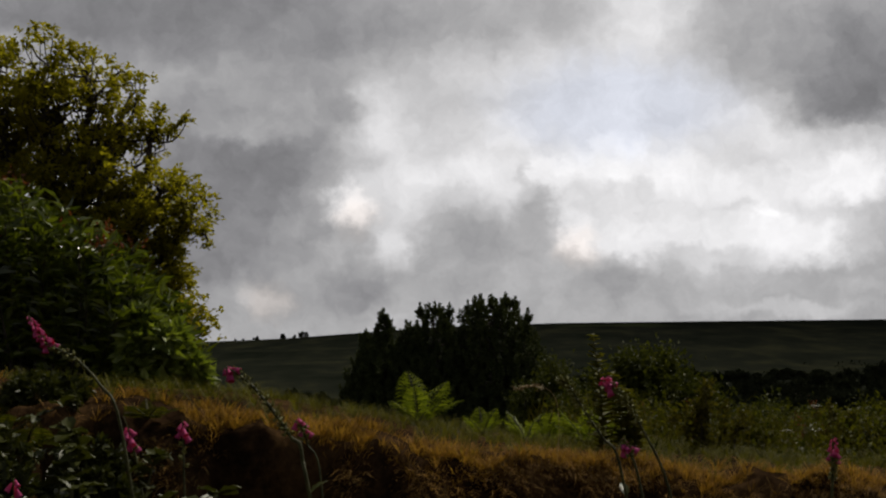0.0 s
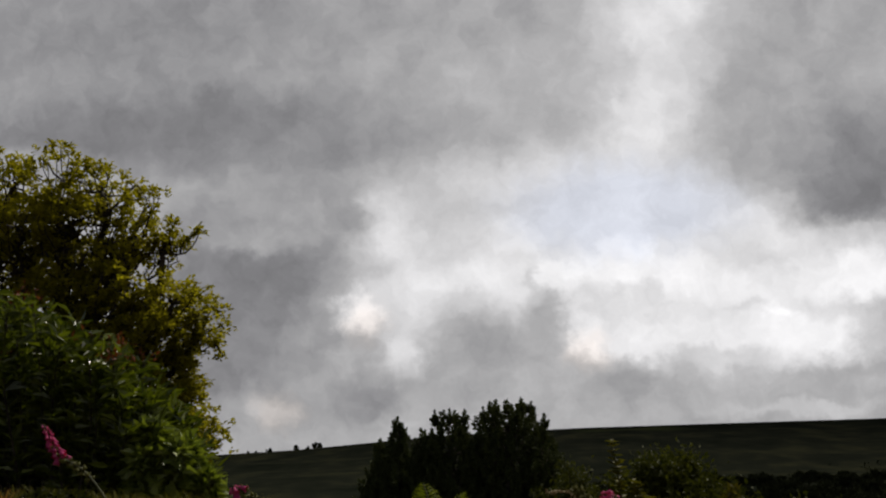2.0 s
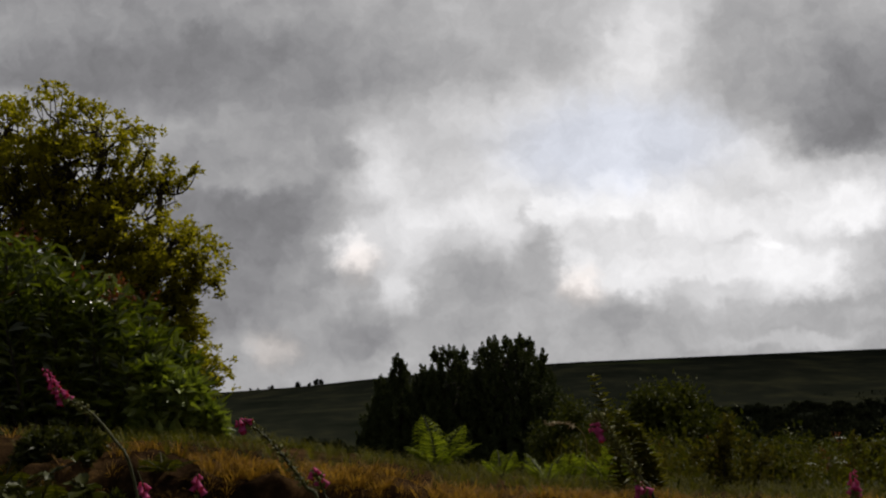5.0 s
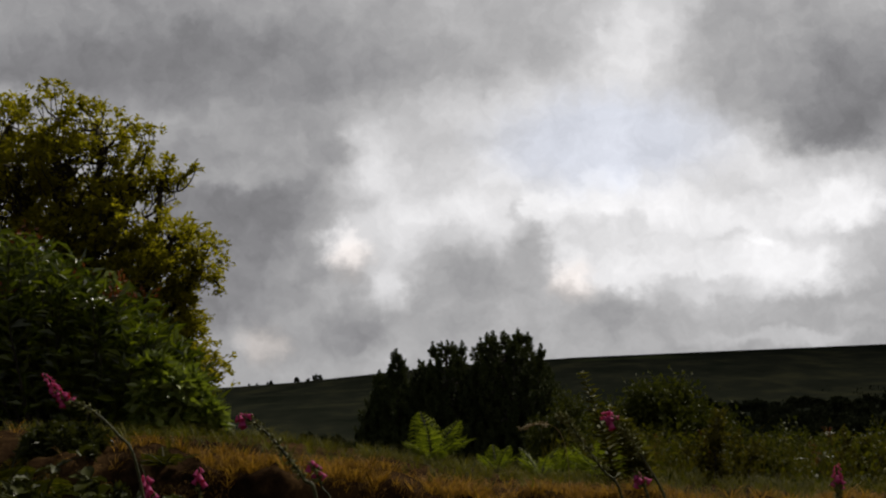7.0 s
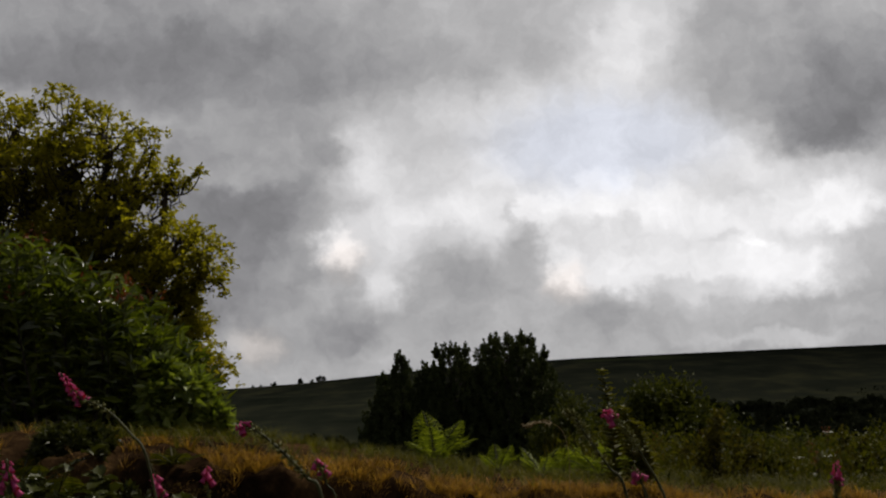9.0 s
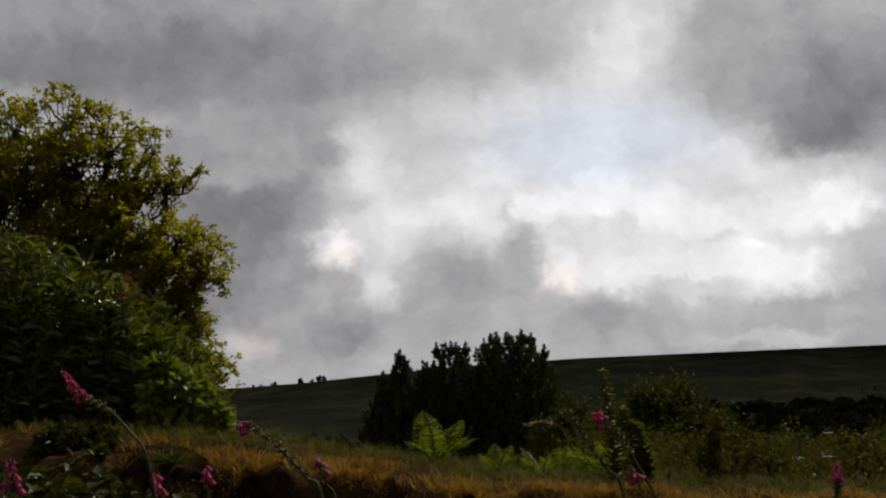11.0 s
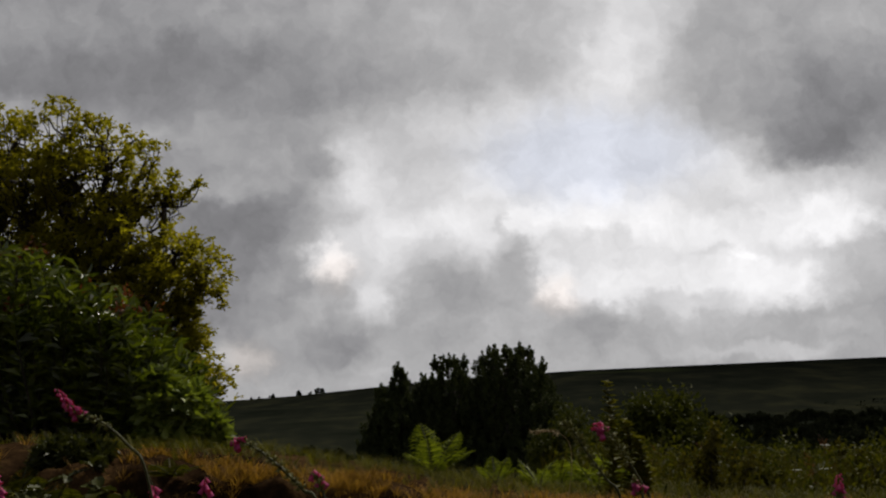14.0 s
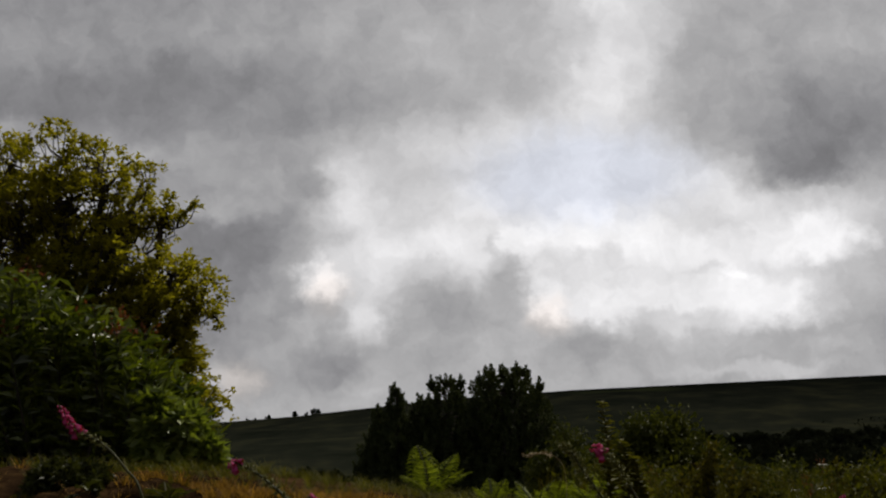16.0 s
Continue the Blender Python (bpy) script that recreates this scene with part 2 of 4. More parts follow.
    patch(15.0, 5.15, 1.3, 0.28, 0.68, 0.85, 0.3)
    patch(13.9, 5.55, 1.8, 0.18, 0.77, 0.7, 0.3)
    patch(6.2, 5.15, 1.1, 0.50, 0.56, 0.85, 0.3)
    patch(7.0, 5.6, 1.0, 0.18, 0.68, 0.6, 0.2)
    patch(4.65, 5.3, 0.45, 0.28, 0.76, 0.8, 0.2)
    broad, fine = g.noise(p, 1.3, 5, 0.55), g.noise(p, 4.5, 5, 0.6)
    grain = g.math("ADD", g.math("MULTIPLY", g.math("SUBTRACT", broad, 0.5), 0.20), g.math("MULTIPLY", g.math("SUBTRACT", fine, 0.5), 0.05))
    tone = g.math("ADD", state[0], grain)
    linear = g.math("MULTIPLY", g.math("POWER", g.math("MAXIMUM", tone, 0.3), 2.25), 1.05)
    # gaps of pale blue in the bright part, a warm tinge on the thin edges
    blue = g.math("MULTIPLY", g.span(g.vec("LENGTH", g.vec("MULTIPLY", g.vec("SUBTRACT", p, (11.0, 1.9, 0)), (0.4, 1.0, 0))), 1.2, 0.4), 0.9)
    tint = g.mix(blue, (1.0, 0.990, 1.004, 1), (0.93, 0.968, 1.085, 1))
    for x, y in ((6.35, 3.8), (10.25, 4.45), (4.7, 5.3)):
        near = g.span(g.vec("LENGTH", g.vec("SUBTRACT", p, (x, y, 0))), 0.6, 0.1, 0.0, 0.7)
        tint = g.mix(near, tint, (1.06, 0.97, 0.92, 1))
    tint = g.mix(g.span(tone, 0.68, 0.5, 0.0, 0.8), tint, (0.99, 0.982, 1.03, 1))
    scale = g.add("VectorMath", operation="SCALE")
    g.put(tint, scale.inputs[0])
    g.put(linear, scale.inputs["Scale"])
    em = g.add("Emission")
    g.put(scale.outputs[0], em.inputs[0])
    clear = g.add("BsdfTransparent")
    height = g.add("SeparateXYZ")
    g.put(d, height.inputs[0])
    m = g.add("MixShader")
    g.put(g.span(height.outputs[2], 0.62, 0.74), m.inputs[0])
    g.l.new(em.outputs[0], m.inputs[1])
    g.l.new(clear.outputs[0], m.inputs[2])
    mat = g.finish(m.outputs[0])
    mat.cycles.emission_sampling = "NONE"
    return mat


# ---- mesh helpers ----
def mesh(name, verts, faces, *mats, smooth=False):
    me = bpy.data.meshes.new(name)
    me.from_pydata(np.asarray(verts, float).tolist(), [], faces if isinstance(faces, list) else faces.tolist())
    for m in mats:
        me.materials.append(m)
    if smooth:
        me.shade_smooth()
    return me


def thing(name, at, label, category, group="", kind=""):
    ob = new(name)
    ob.location = at
    return tagged(ob, label, category, group, kind)


def part(name, data, parent, label="", at=None):
    ob = new(name, data)
    ob.parent = parent
    if at is not None:
        ob.matrix_basis = at
    return tagged(ob, label)


def unit(v):
    return v / np.maximum(np.linalg.norm(v, axis=-1, keepdims=True), 1e-9)


def tube(pts, radii, sides=6):
    """Vertices and faces of a tapered tube along a line of points."""
    pts = np.asarray(pts, float)
    radii = np.broadcast_to(np.asarray(radii, float), (len(pts),))
    way = unit(np.gradient(pts, axis=0))
    ref = np.array([0.31, 0.17, 0.93]) if abs(way[0][2]) < 0.9 else np.array([0.9, 0.3, 0.1])
    s = unit(np.cross(way, ref))
    w = np.cross(way, s)
    an = np.linspace(0, 2 * np.pi, sides, endpoint=False)
    ring = s[:, None] * np.cos(an)[None, :, None] + w[:, None] * np.sin(an)[None, :, None]
    v = (pts[:, None] + ring * radii[:, None, None]).reshape(-1, 3)
    f = [[i * sides + j, i * sides + (j + 1) % sides, (i + 1) * sides + (j + 1) % sides, (i + 1) * sides + j]
         for i in range(len(pts) - 1) for j in range(sides)]
    f.append([(len(pts) - 1) * sides + j for j in range(sides)])
    return v, f


def merge(pieces):
    vs, fs, n = [], [], 0
    for v, f in pieces:
        vs.append(np.asarray(v))
        fs += [[i + n for i in q] for q in f]
        n += len(v)
    return np.concatenate(vs), fs


def bend(a, b, sag, n=7, rng=None, rough=0.0):
    """A bowed line from a to b."""
    a, b = np.asarray(a, float), np.asarray(b, float)
    t = np.linspace(0, 1, n)[:, None]
    p = a + (b - a) * t + np.asarray(sag, float) * (4 * t * (1 - t))
    if rng is not None and rough:
        p[1:-1] += rng.normal(0, rough, (n - 2, 3))
    return p


def spline(points, n=16):
    """A smooth line through given points (Catmull-Rom)."""
    p = np.asarray(points, float)
    p = np.vstack([2 * p[0] - p[1], p, 2 * p[-1] - p[-2]])
    out = []
    k = max(2, n // (len(p) - 3))
    for i in range(1, len(p) - 2):
        t = np.linspace(0, 1, k, endpoint=False)[:, None]
        out.append(0.5 * (2 * p[i] + (p[i + 1] - p[i - 1]) * t + (2 * p[i - 1] - 5 * p[i] + 4 * p[i + 1] - p[i + 2]) * t ** 2
                          + (3 * p[i] - p[i - 1] - 3 * p[i + 1] + p[i + 2]) * t ** 3))
    out.append(p[-2][None])
    return np.vstack(out)


def blades(base, way, face, length, width, fold=0.12, curl=0.0, widest=0.45):
    """Many leaf blades: a folded lozenge each, drooping by curl."""
    way = unit(way)
    side = unit(np.cross(way, face))
    up = np.cross(side, way)
    length, width = np.asarray(length)[:, None], np.asarray(width)[:, None]
    mid = base + way * length * widest
    v = np.stack([base, mid + side * width * 0.5 + up * width * fold, base + way * length - up * length * curl,
                  mid - side * width * 0.5 + up * width * fold], 1).reshape(-1, 3)
    i = np.arange(len(base))[:, None] * 4
    f = np.concatenate([i + [0, 1, 2], i + [0, 2, 3]], 0)
    return v, f


def ribbons(base, way, lean, length, width):
    """Many grass blades: three narrowing steps, leaning over towards the tip."""
    way, n = unit(way), len(base)
    side = unit(np.cross(way, lean + np.array([0.01, 0.02, 0.0])))
    L, W = np.asarray(length)[:, None], np.asarray(width)[:, None]
    p1 = base + way * L * 0.45 + lean * L * 0.12
    p2 = base + way * L * 0.8 + lean * L * 0.42
    tip = base + way * L * 0.95 + lean * L * 0.85
    v = np.stack([base - side * W * 0.5, base + side * W * 0.5, p1 - side * W * 0.45, p1 + side * W * 0.45,
                  p2 - side * W * 0.3, p2 + side * W * 0.3, tip], 1).reshape(-1, 3)
    i = np.arange(n)[:, None] * 7
    f = (i + [0, 1, 3, 2]).tolist() + (i + [2, 3, 5, 4]).tolist() + (i + [4, 5, 6]).tolist()
    return v, f


def rand_dirs(rng, n):
    return unit(rng.normal(size=(n, 3)))


def wobble(x, y, seed=0):
    """Smooth value noise on the plane, 0 to 1."""
    x, y = np.asarray(x, float), np.asarray(y, float)
    xi, yi = np.floor(x), np.floor(y)
    fx, fy = x - xi, y - yi
    fx, fy = fx * fx * (3 - 2 * fx), fy * fy * (3 - 2 * fy)

    def h(i, j):
        s = np.sin(i * 127.1 + j * 311.7 + seed * 74.7) * 43758.5453
        return s - np.floor(s)
    return (h(xi, yi) * (1 - fx) + h(xi + 1, yi) * fx) * (1 - fy) + (h(xi, yi + 1) * (1 - fx) + h(xi + 1, yi + 1) * fx) * fy


def step(x, a, b):
    t = np.clip((np.asarray(x, float) - a) / (b - a), 0, 1)
    return t * t * (3 - 2 * t)


# ---- ground ----
def crest(x):
    """Height of the earth bank's top along its length."""
    return np.interp(x, [-6, -2.5, -1.6, -0.6, 0, 0.9, 2.2, 5, 14], [1.62, 1.55, 1.48, 1.31, 1.185, 1.075, 0.965, 0.80, 0.6])


def brow_shift(x):
    """How far the bank's brow wanders towards the lane along its length."""
    x = np.asarray(x, float)
    return 0.34 * (wobble(x * 1.1, 3.0, 5) - 0.5) + 0.16 * (wobble(x * 3.3, 1.0, 2) - 0.5) - 0.45 * step(x, -0.3, 1.0)


# scoops in the bank's face: place along it, place across it, half-widths, depth
SCOOPS = ((-0.92, 4.54, 0.30, 0.24, 0.50), (-0.62, 4.66, 0.10, 0.12, 0.30), (-0.36, 4.62, 0.15, 0.13, 0.30), (-1.72, 4.56, 0.26, 0.17, 0.40),
          (-1.38, 4.42, 0.12, 0.12, 0.20), (0.05, 4.56, 0.16, 0.12, 0.20), (0.48, 4.60, 0.20, 0.12, 0.18), (0.95, 4.58, 0.18, 0.12, 0.18),
          (1.45, 4.60, 0.22, 0.12, 0.16), (-2.2, 4.5, 0.2, 0.16, 0.25))


def scoop(x, ys):
    """Depth of the scoops, deepest just under the brow's lip."""
    total = 0.0
    for cx, cy, rx, ry, deep in SCOOPS:
        total = total + deep * (1 - step(np.hypot((x - cx) / rx, (ys - cy) / ry) + 0.5 * (wobble(x * 9, ys * 9, 44) - 0.5), 0.55, 1.15))
    return total


def land(x, y):
    x, y = np.asarray(x, float), np.asarray(y, float)
    ys = y + brow_shift(x)
    rise = np.interp(ys, [3.3, 4.2, 4.45, 4.66, 4.82, 5.05], [0, 0.45, 0.62, 0.83, 0.95, 1.0])
    lumps = (wobble(x * 2.2, y * 2.2, 8) - 0.5) * 0.22 + (wobble(x * 6, y * 6, 9) - 0.5) * 0.13 + (wobble(x * 15, y * 15, 10) - 0.5) * 0.05
    z = crest(x) * rise + lumps * step(ys, 3.4, 4.0) * (1 - 0.55 * step(ys, 4.7, 5.1)) * (1 - step(ys, 5.6, 6.4)) + (wobble(x * 2, y * 2, 3) - 0.5) * 0.05
    z = z - scoop(x, ys)
    far = np.interp(y, [0, 7, 10, 16, 40, 100, 150, 190, 320, 600, 850, 1000, 1120, 1200, 1300, 6000],
                    [0, 0, -0.15, -1.1, -4.0, -7.5, -7.5, -9, -14, 2, 0, 0, 0, 0, 0, 0])
    slope = np.degrees(np.arctan2(x, np.maximum(y, 1)))
    top = np.interp(slope, [-60, -25, -12.4, -9, -5.8, 0, 7.7, 25, 60], [20, 34, 39, 41.5, 46, 54, 58.0, 58.8, 62])
    hill = top * np.interp(y, [0, 500, 600, 850, 1000, 1120, 1200, 1300, 6000], [0, 0, 0.05, 0.52, 0.78, 0.93, 1.0, 1.0, 0.9])
    rough = (wobble(x / 45, y / 45, 4) - 0.5) * 4 * step(y, 200, 700) * (1 - step(y, 1000, 1180))
    rough = rough + (wobble(x / 9, y / 9, 6) - 0.5) * 0.5 * step(y, 25, 90) * (1 - step(y, 150, 400))
    return z * (1 - step(y, 12, 60)) + far + hill + rough


def hollow(x, y, z):
    """How far the bank's face is eaten back beneath its brow."""
    ys = y + brow_shift(x)
    under = step(ys, 3.9, 4.3) * (1 - step(ys, 4.66, 4.80)) * step(-np.abs(x), -4, -3.4)
    rough = 0.10 * (wobble(x * 7, z * 7, 33) - 0.5) + 0.05 * (wobble(x * 17, z * 17, 35) - 0.5)
    return under * (0.03 + rough + 0.45 * np.minimum(scoop(x, ys), 0.3))


def build_ground():
    front = np.arange(-34, 34.01, 0.25)
    angles = np.radians(np.concatenate([front, np.arange(38, 322, 6.0)]))
    radii = np.concatenate([np.arange(0.4, 3.2, 0.4), np.arange(3.2, 6.2, 0.035), np.arange(6.3, 16, 0.3),
                            np.geomspace(16.5, 1180, 120), np.arange(1190, 1320, 12), np.geomspace(1400, 4300, 12)])
    A, R = np.meshgrid(angles, radii)
    x, y = R * np.sin(A), R * np.cos(A)
    z = land(x, y)
    y = y + hollow(x, y, z)
    v = np.stack([x, y, z], -1).reshape(-1, 3)
    n, m = len(radii), len(angles)
    i, j = np.meshgrid(np.arange(n - 1), np.arange(m), indexing="ij")
    k = (j + 1) % m
    f = np.stack([i * m + j, (i + 1) * m + j, (i + 1) * m + k, i * m + k], -1).reshape(-1, 4).tolist()
    f.append(list(range(m)))
    ob = new("ground", mesh("ground", v, f, ground_material(), smooth=True))
    tagged(ob, "earth bank dropping to a moorland valley and hill, coloured dark as under cloud", "ground", kind="structure")


build_ground()


def build_clouds():
    az = np.radians(np.arange(0, 360, 5))
    el = np.radians(np.arange(-4, 50, 3))
    E, A = np.meshgrid(el, az, indexing="ij")
    v = 4600 * np.stack([np.cos(E) * np.sin(A), np.cos(E) * np.cos(A), np.sin(E)], -1).reshape(-1, 3)
    n, m = len(el), len(az)
    f = [[i * m + j, i * m + (j + 1) % m, (i + 1) * m + (j + 1) % m, (i + 1) * m + j] for i in range(n - 1) for j in range(m)]
    ob = new("backdrop", mesh("backdrop", v, f, cloud_material(), smooth=True))
    return tagged(ob, "broken grey and white clouds with pale blue gaps", "sky", kind="structure")


clouds = build_clouds()


# ---- trees ----
def build_oak():
    """Broad oak: forked trunk, crooked limbs out to the leaf masses, twigs, and leaves in tight rosettes."""
    rng = np.random.default_rng(11)
    foot = np.array([-5.6, 12.2, float(land(-5.6, 12.2)) - 0.1])
    tree = thing("oak_tree", foot, "broad oak tree with yellow-green leaves and dark crooked limbs", "tree")
    # centre and half-widths of each leaf mass, and how thickly it is leaved
    masses = [(-5.15, 12.2, 5.64, 0.55, 0.7, 0.40, 0.8), (-5.85, 12.3, 5.6, 0.5, 0.7, 0.38, 0.9), (-4.54, 12.0, 5.40, 0.42, 0.6, 0.40, 0.8),
              (-4.00, 12.1, 5.16, 0.36, 0.4, 0.22, 0.8), (-4.9, 12.0, 4.95, 0.6, 0.7, 0.36, 1.1), (-5.6, 12.0, 4.95, 0.6, 0.7, 0.42, 1.4),
              (-4.1, 12.0, 4.66, 0.38, 0.4, 0.17, 1.0), (-3.72, 12.1, 4.72, 0.18, 0.25, 0.14, 0.8), (-4.55, 12.2, 4.6, 0.35, 0.4, 0.2, 0.6),
              (-6.6, 12.4, 5.3, 0.8, 0.9, 0.7, 1.0), (-7.3, 12.4, 4.6, 0.8, 0.9, 0.8, 1.0), (-6.1, 12.4, 4.4, 0.8, 0.7, 0.5, 1.2),
              (-4.2, 11.9, 4.12, 0.50, 0.6, 0.24, 1.6), (-5.0, 12.0, 4.08, 0.6, 0.6, 0.28, 1.5), (-3.52, 11.9, 3.88, 0.44, 0.6, 0.24, 1.6),
              (-3.15, 12.0, 3.64, 0.27, 0.4, 0.26, 1.5), (-3.8, 11.9, 3.42, 0.60, 0.6, 0.34, 1.7), (-3.40, 12.1, 3.06, 0.22, 0.4, 0.20, 1.3),
              (-3.40, 12.1, 2.62, 0.26, 0.5, 0.34, 1.5), (-3.12, 12.1, 2.18, 0.22, 0.4, 0.30, 1.4), (-4.5, 12.1, 3.5, 0.7, 0.6, 0.42, 1.6),
              (-3.85, 12.0, 2.75, 0.6, 0.6, 0.5, 1.7), (-3.6, 12.0, 2.1, 0.6, 0.6, 0.45, 1.5), (-5.4, 12.3, 3.3, 0.8, 0.7, 0.7, 1.2),
              (-5.7, 12.7, 4.6, 0.7, 0.4, 0.45, 1.6), (-4.9, 12.6, 4.5, 0.5, 0.4, 0.3, 1.2)]
    trunk_top = np.array([-5.35, 12.2, 3.5])
    line = bend(foot, trunk_top, (0.12, 0.05, 0), 9, rng, 0.02)
    part("trunk", mesh("trunk", *tube(line - foot, np.linspace(0.27, 0.16, 9), 10), BARK, smooth=True), tree)
    rosettes = []
    for cx, cy, cz, rx, ry, rz, thick in masses:
        c, r = np.array([cx, cy, cz]), np.array([rx, ry, rz])
        start = line[8] if cz > 4.3 else line[rng.integers(3, 8)]
        way = c - start
        limb = bend(start, c, np.array([0.1 * np.sign(way[0]), 0, -0.16]) * np.linalg.norm(way) + rng.normal(0, 0.06, 3), 10, rng, 0.05)
        wood = []
        clumps = int(thick * (6.8 if cz > 4.3 else 8.5) * (rx * ry + ry * rz + rx * rz) / 0.24) + 7
        for _ in range(clumps):
            d = rand_dirs(rng, 1)[0]
            tip = c + d * r * rng.uniform(0.55, 1.0) ** 0.4
            twig = bend(limb[rng.integers(5, 10)], tip, rng.normal(0, 0.06, 3) + [0, 0, -0.04], 7, rng, 0.03)
            wood.append(tube(twig - foot, np.linspace(0.016, 0.005, 7), 4))
            spread = rng.uniform(0.05, 0.11)
            for q in twig[[4, 5, 6, 6, 6, 6]]:
                rosettes.append((q + rng.normal(0, spread, 3) * [1, 1, 0.7], d))
        bough = part("limb", mesh("limb", *tube(limb - foot, np.linspace(0.10, 0.028, 10), 6), BARK, smooth=True), tree, "dark crooked limb")
        v, f = merge(wood)
        tagged(part("twig_thicket", mesh("twig_thicket", v, f, BARK), bough), kind="stuff")
    # long bare sprays that reach out of the crown
    for pts in (((-4.3, 12.1, 4.5), (-3.85, 12.1, 4.58), (-3.62, 12.1, 4.55), (-3.45, 12.12, 4.58), (-3.32, 12.1, 4.72), (-3.25, 12.1, 4.92)),
                ((-3.62, 12.1, 4.56), (-3.66, 12.1, 4.78), (-3.60, 12.1, 4.98)), ((-3.52, 12.1, 4.57), (-3.48, 12.1, 4.70), (-3.36, 12.1, 4.78)),
                ((-4.5, 12.1, 5.1), (-4.2, 12.1, 5.45), (-4.08, 12.1, 5.48), (-4.07, 12.1, 5.30)), ((-4.5, 12.0, 4.7), (-4.0, 12.0, 4.75), (-3.9, 12.0, 4.95)),
                ((-3.5, 12.0, 3.7), (-3.15, 12.0, 3.45), (-2.96, 12.0, 3.3), (-2.94, 12.0, 3.18)), ((-3.9, 12.0, 4.2), (-3.68, 12.0, 4.3), (-3.60, 12.0, 4.12))):
        curve = spline(pts, 16)
        part("limb", mesh("limb", *tube(curve - foot, np.linspace(0.02, 0.006, len(curve)), 5), BARK, smooth=True), tree, "long thin spray reaching out of the crown")
        for q in curve[len(curve) // 2:: 2]:
            if rng.random() < 0.75:
                rosettes.append((q + rng.normal(0, 0.035, 3), np.array([0.2, 0, 0.6])))
        rosettes += [(curve[-1] + rng.normal(0, 0.03, 3), np.array([0, 0, 1.0])) for _ in range(3)]
    P, D = [], []
    for q, d in rosettes:
        k = rng.integers(7, 13)
        turn = rng.uniform(0, 6.3) + np.arange(k) * 2.4
        out = np.stack([np.cos(turn), np.sin(turn), rng.normal(0.35, 0.35, k)], 1)
        P.append(q + rng.normal(0, 0.022, (k, 3)))
        D.append(out + d * 0.35 + rng.normal(0, 0.5, (k, 3)))
    P, D = np.vstack(P), np.vstack(D)
    L = rng.uniform(0.05, 0.085, len(P))
    v, f = blades(P - foot, D, rand_dirs(rng, len(P)) * 0.5 + [0, 0, 1], L, L * rng.uniform(0.5, 0.75, len(P)), 0.15, 0.15, 0.62)
    part("crown", mesh("crown", v, f, OAK), tree, "yellow-green lobed oak leaves in tufts")
    return tree


oak = build_oak()


def build_laurel():
    """Tall glossy evergreen shrub: many upright shoots clothed in long narrow leaves, reddish tips."""
    rng = np.random.default_rng(5)
    foot = np.array([-3.6, 9.0, float(land(-3.6, 9.0)) - 0.05])
    shrub = thing("laurel_shrub", foot, "tall glossy dark green shrub with narrow leaves and reddish tips", "shrub")
    wood, P, D, RP, RD = [], [], [], [], []
    for _ in range(400):
        u, w = rng.uniform(-1, 1), rng.uniform(-1, 1)
        x = -3.9 + 1.6 * u
        top = np.interp(x, [-5.5, -4.3, -3.6, -3.0, -2.6, -2.3], [3.65, 3.5, 3.15, 2.75, 2.3, 1.85]) * rng.uniform(0.72, 1.03)
        y = 9.0 + 0.85 * w
        a = np.array([-3.6 + (x + 3.6) * 0.55, 9.0 + 0.4 * w, foot[2]])
        b = np.array([x, y, max(top, 1.75)])
        n = 9
        line = bend(a, b, rng.normal(0, 0.06, 3), n)
        wood.append(tube(line - foot, np.linspace(0.014, 0.004, n), 4))
        for q in np.linspace(0.2, 1, 34):
            at = line[min(int(q * (n - 1)), n - 2)]
            at = at + (line[min(int(q * (n - 1)), n - 2) + 1] - at) * ((q * (n - 1)) % 1)
            k = 2
            P.append(at + rng.normal(0, 0.02, (k, 3)))
            D.append(rand_dirs(rng, k) * [1, 1, 0.5] + [0, 0, 0.55])
        if rng.random() < 0.22 and b[2] > 2.6:
            RP.append(b + rng.normal(0, 0.05, (14, 3)))
            RD.append(rand_dirs(rng, 14) + [0, 0, 0.8])
    v, f = merge(wood)
    tagged(part("stem_thicket", mesh("stem_thicket", v, f, BARK), shrub), kind="stuff")
    P, D = np.vstack(P), np.vstack(D)
    L = rng.uniform(0.11, 0.21, len(P))
    v, f = blades(P - foot, D, rand_dirs(rng, len(P)) * 1.0 + [0, 0, 1], L, L * rng.uniform(0.24, 0.36, len(P)), 0.2, 0.18)
    part("leaves", mesh("leaves", v, f, LAUREL), shrub, "long narrow glossy leaves")
    P, D = np.vstack(RP), np.vstack(RD)
    L = rng.uniform(0.04, 0.08, len(P))
    v, f = blades(P - foot, D, rand_dirs(rng, len(P)), L, L * 0.4)
    tagged(part("red_growth", mesh("red_growth", v, f, REDTIP), shrub, "dull red young shoot tips"), kind="stuff")


build_laurel()


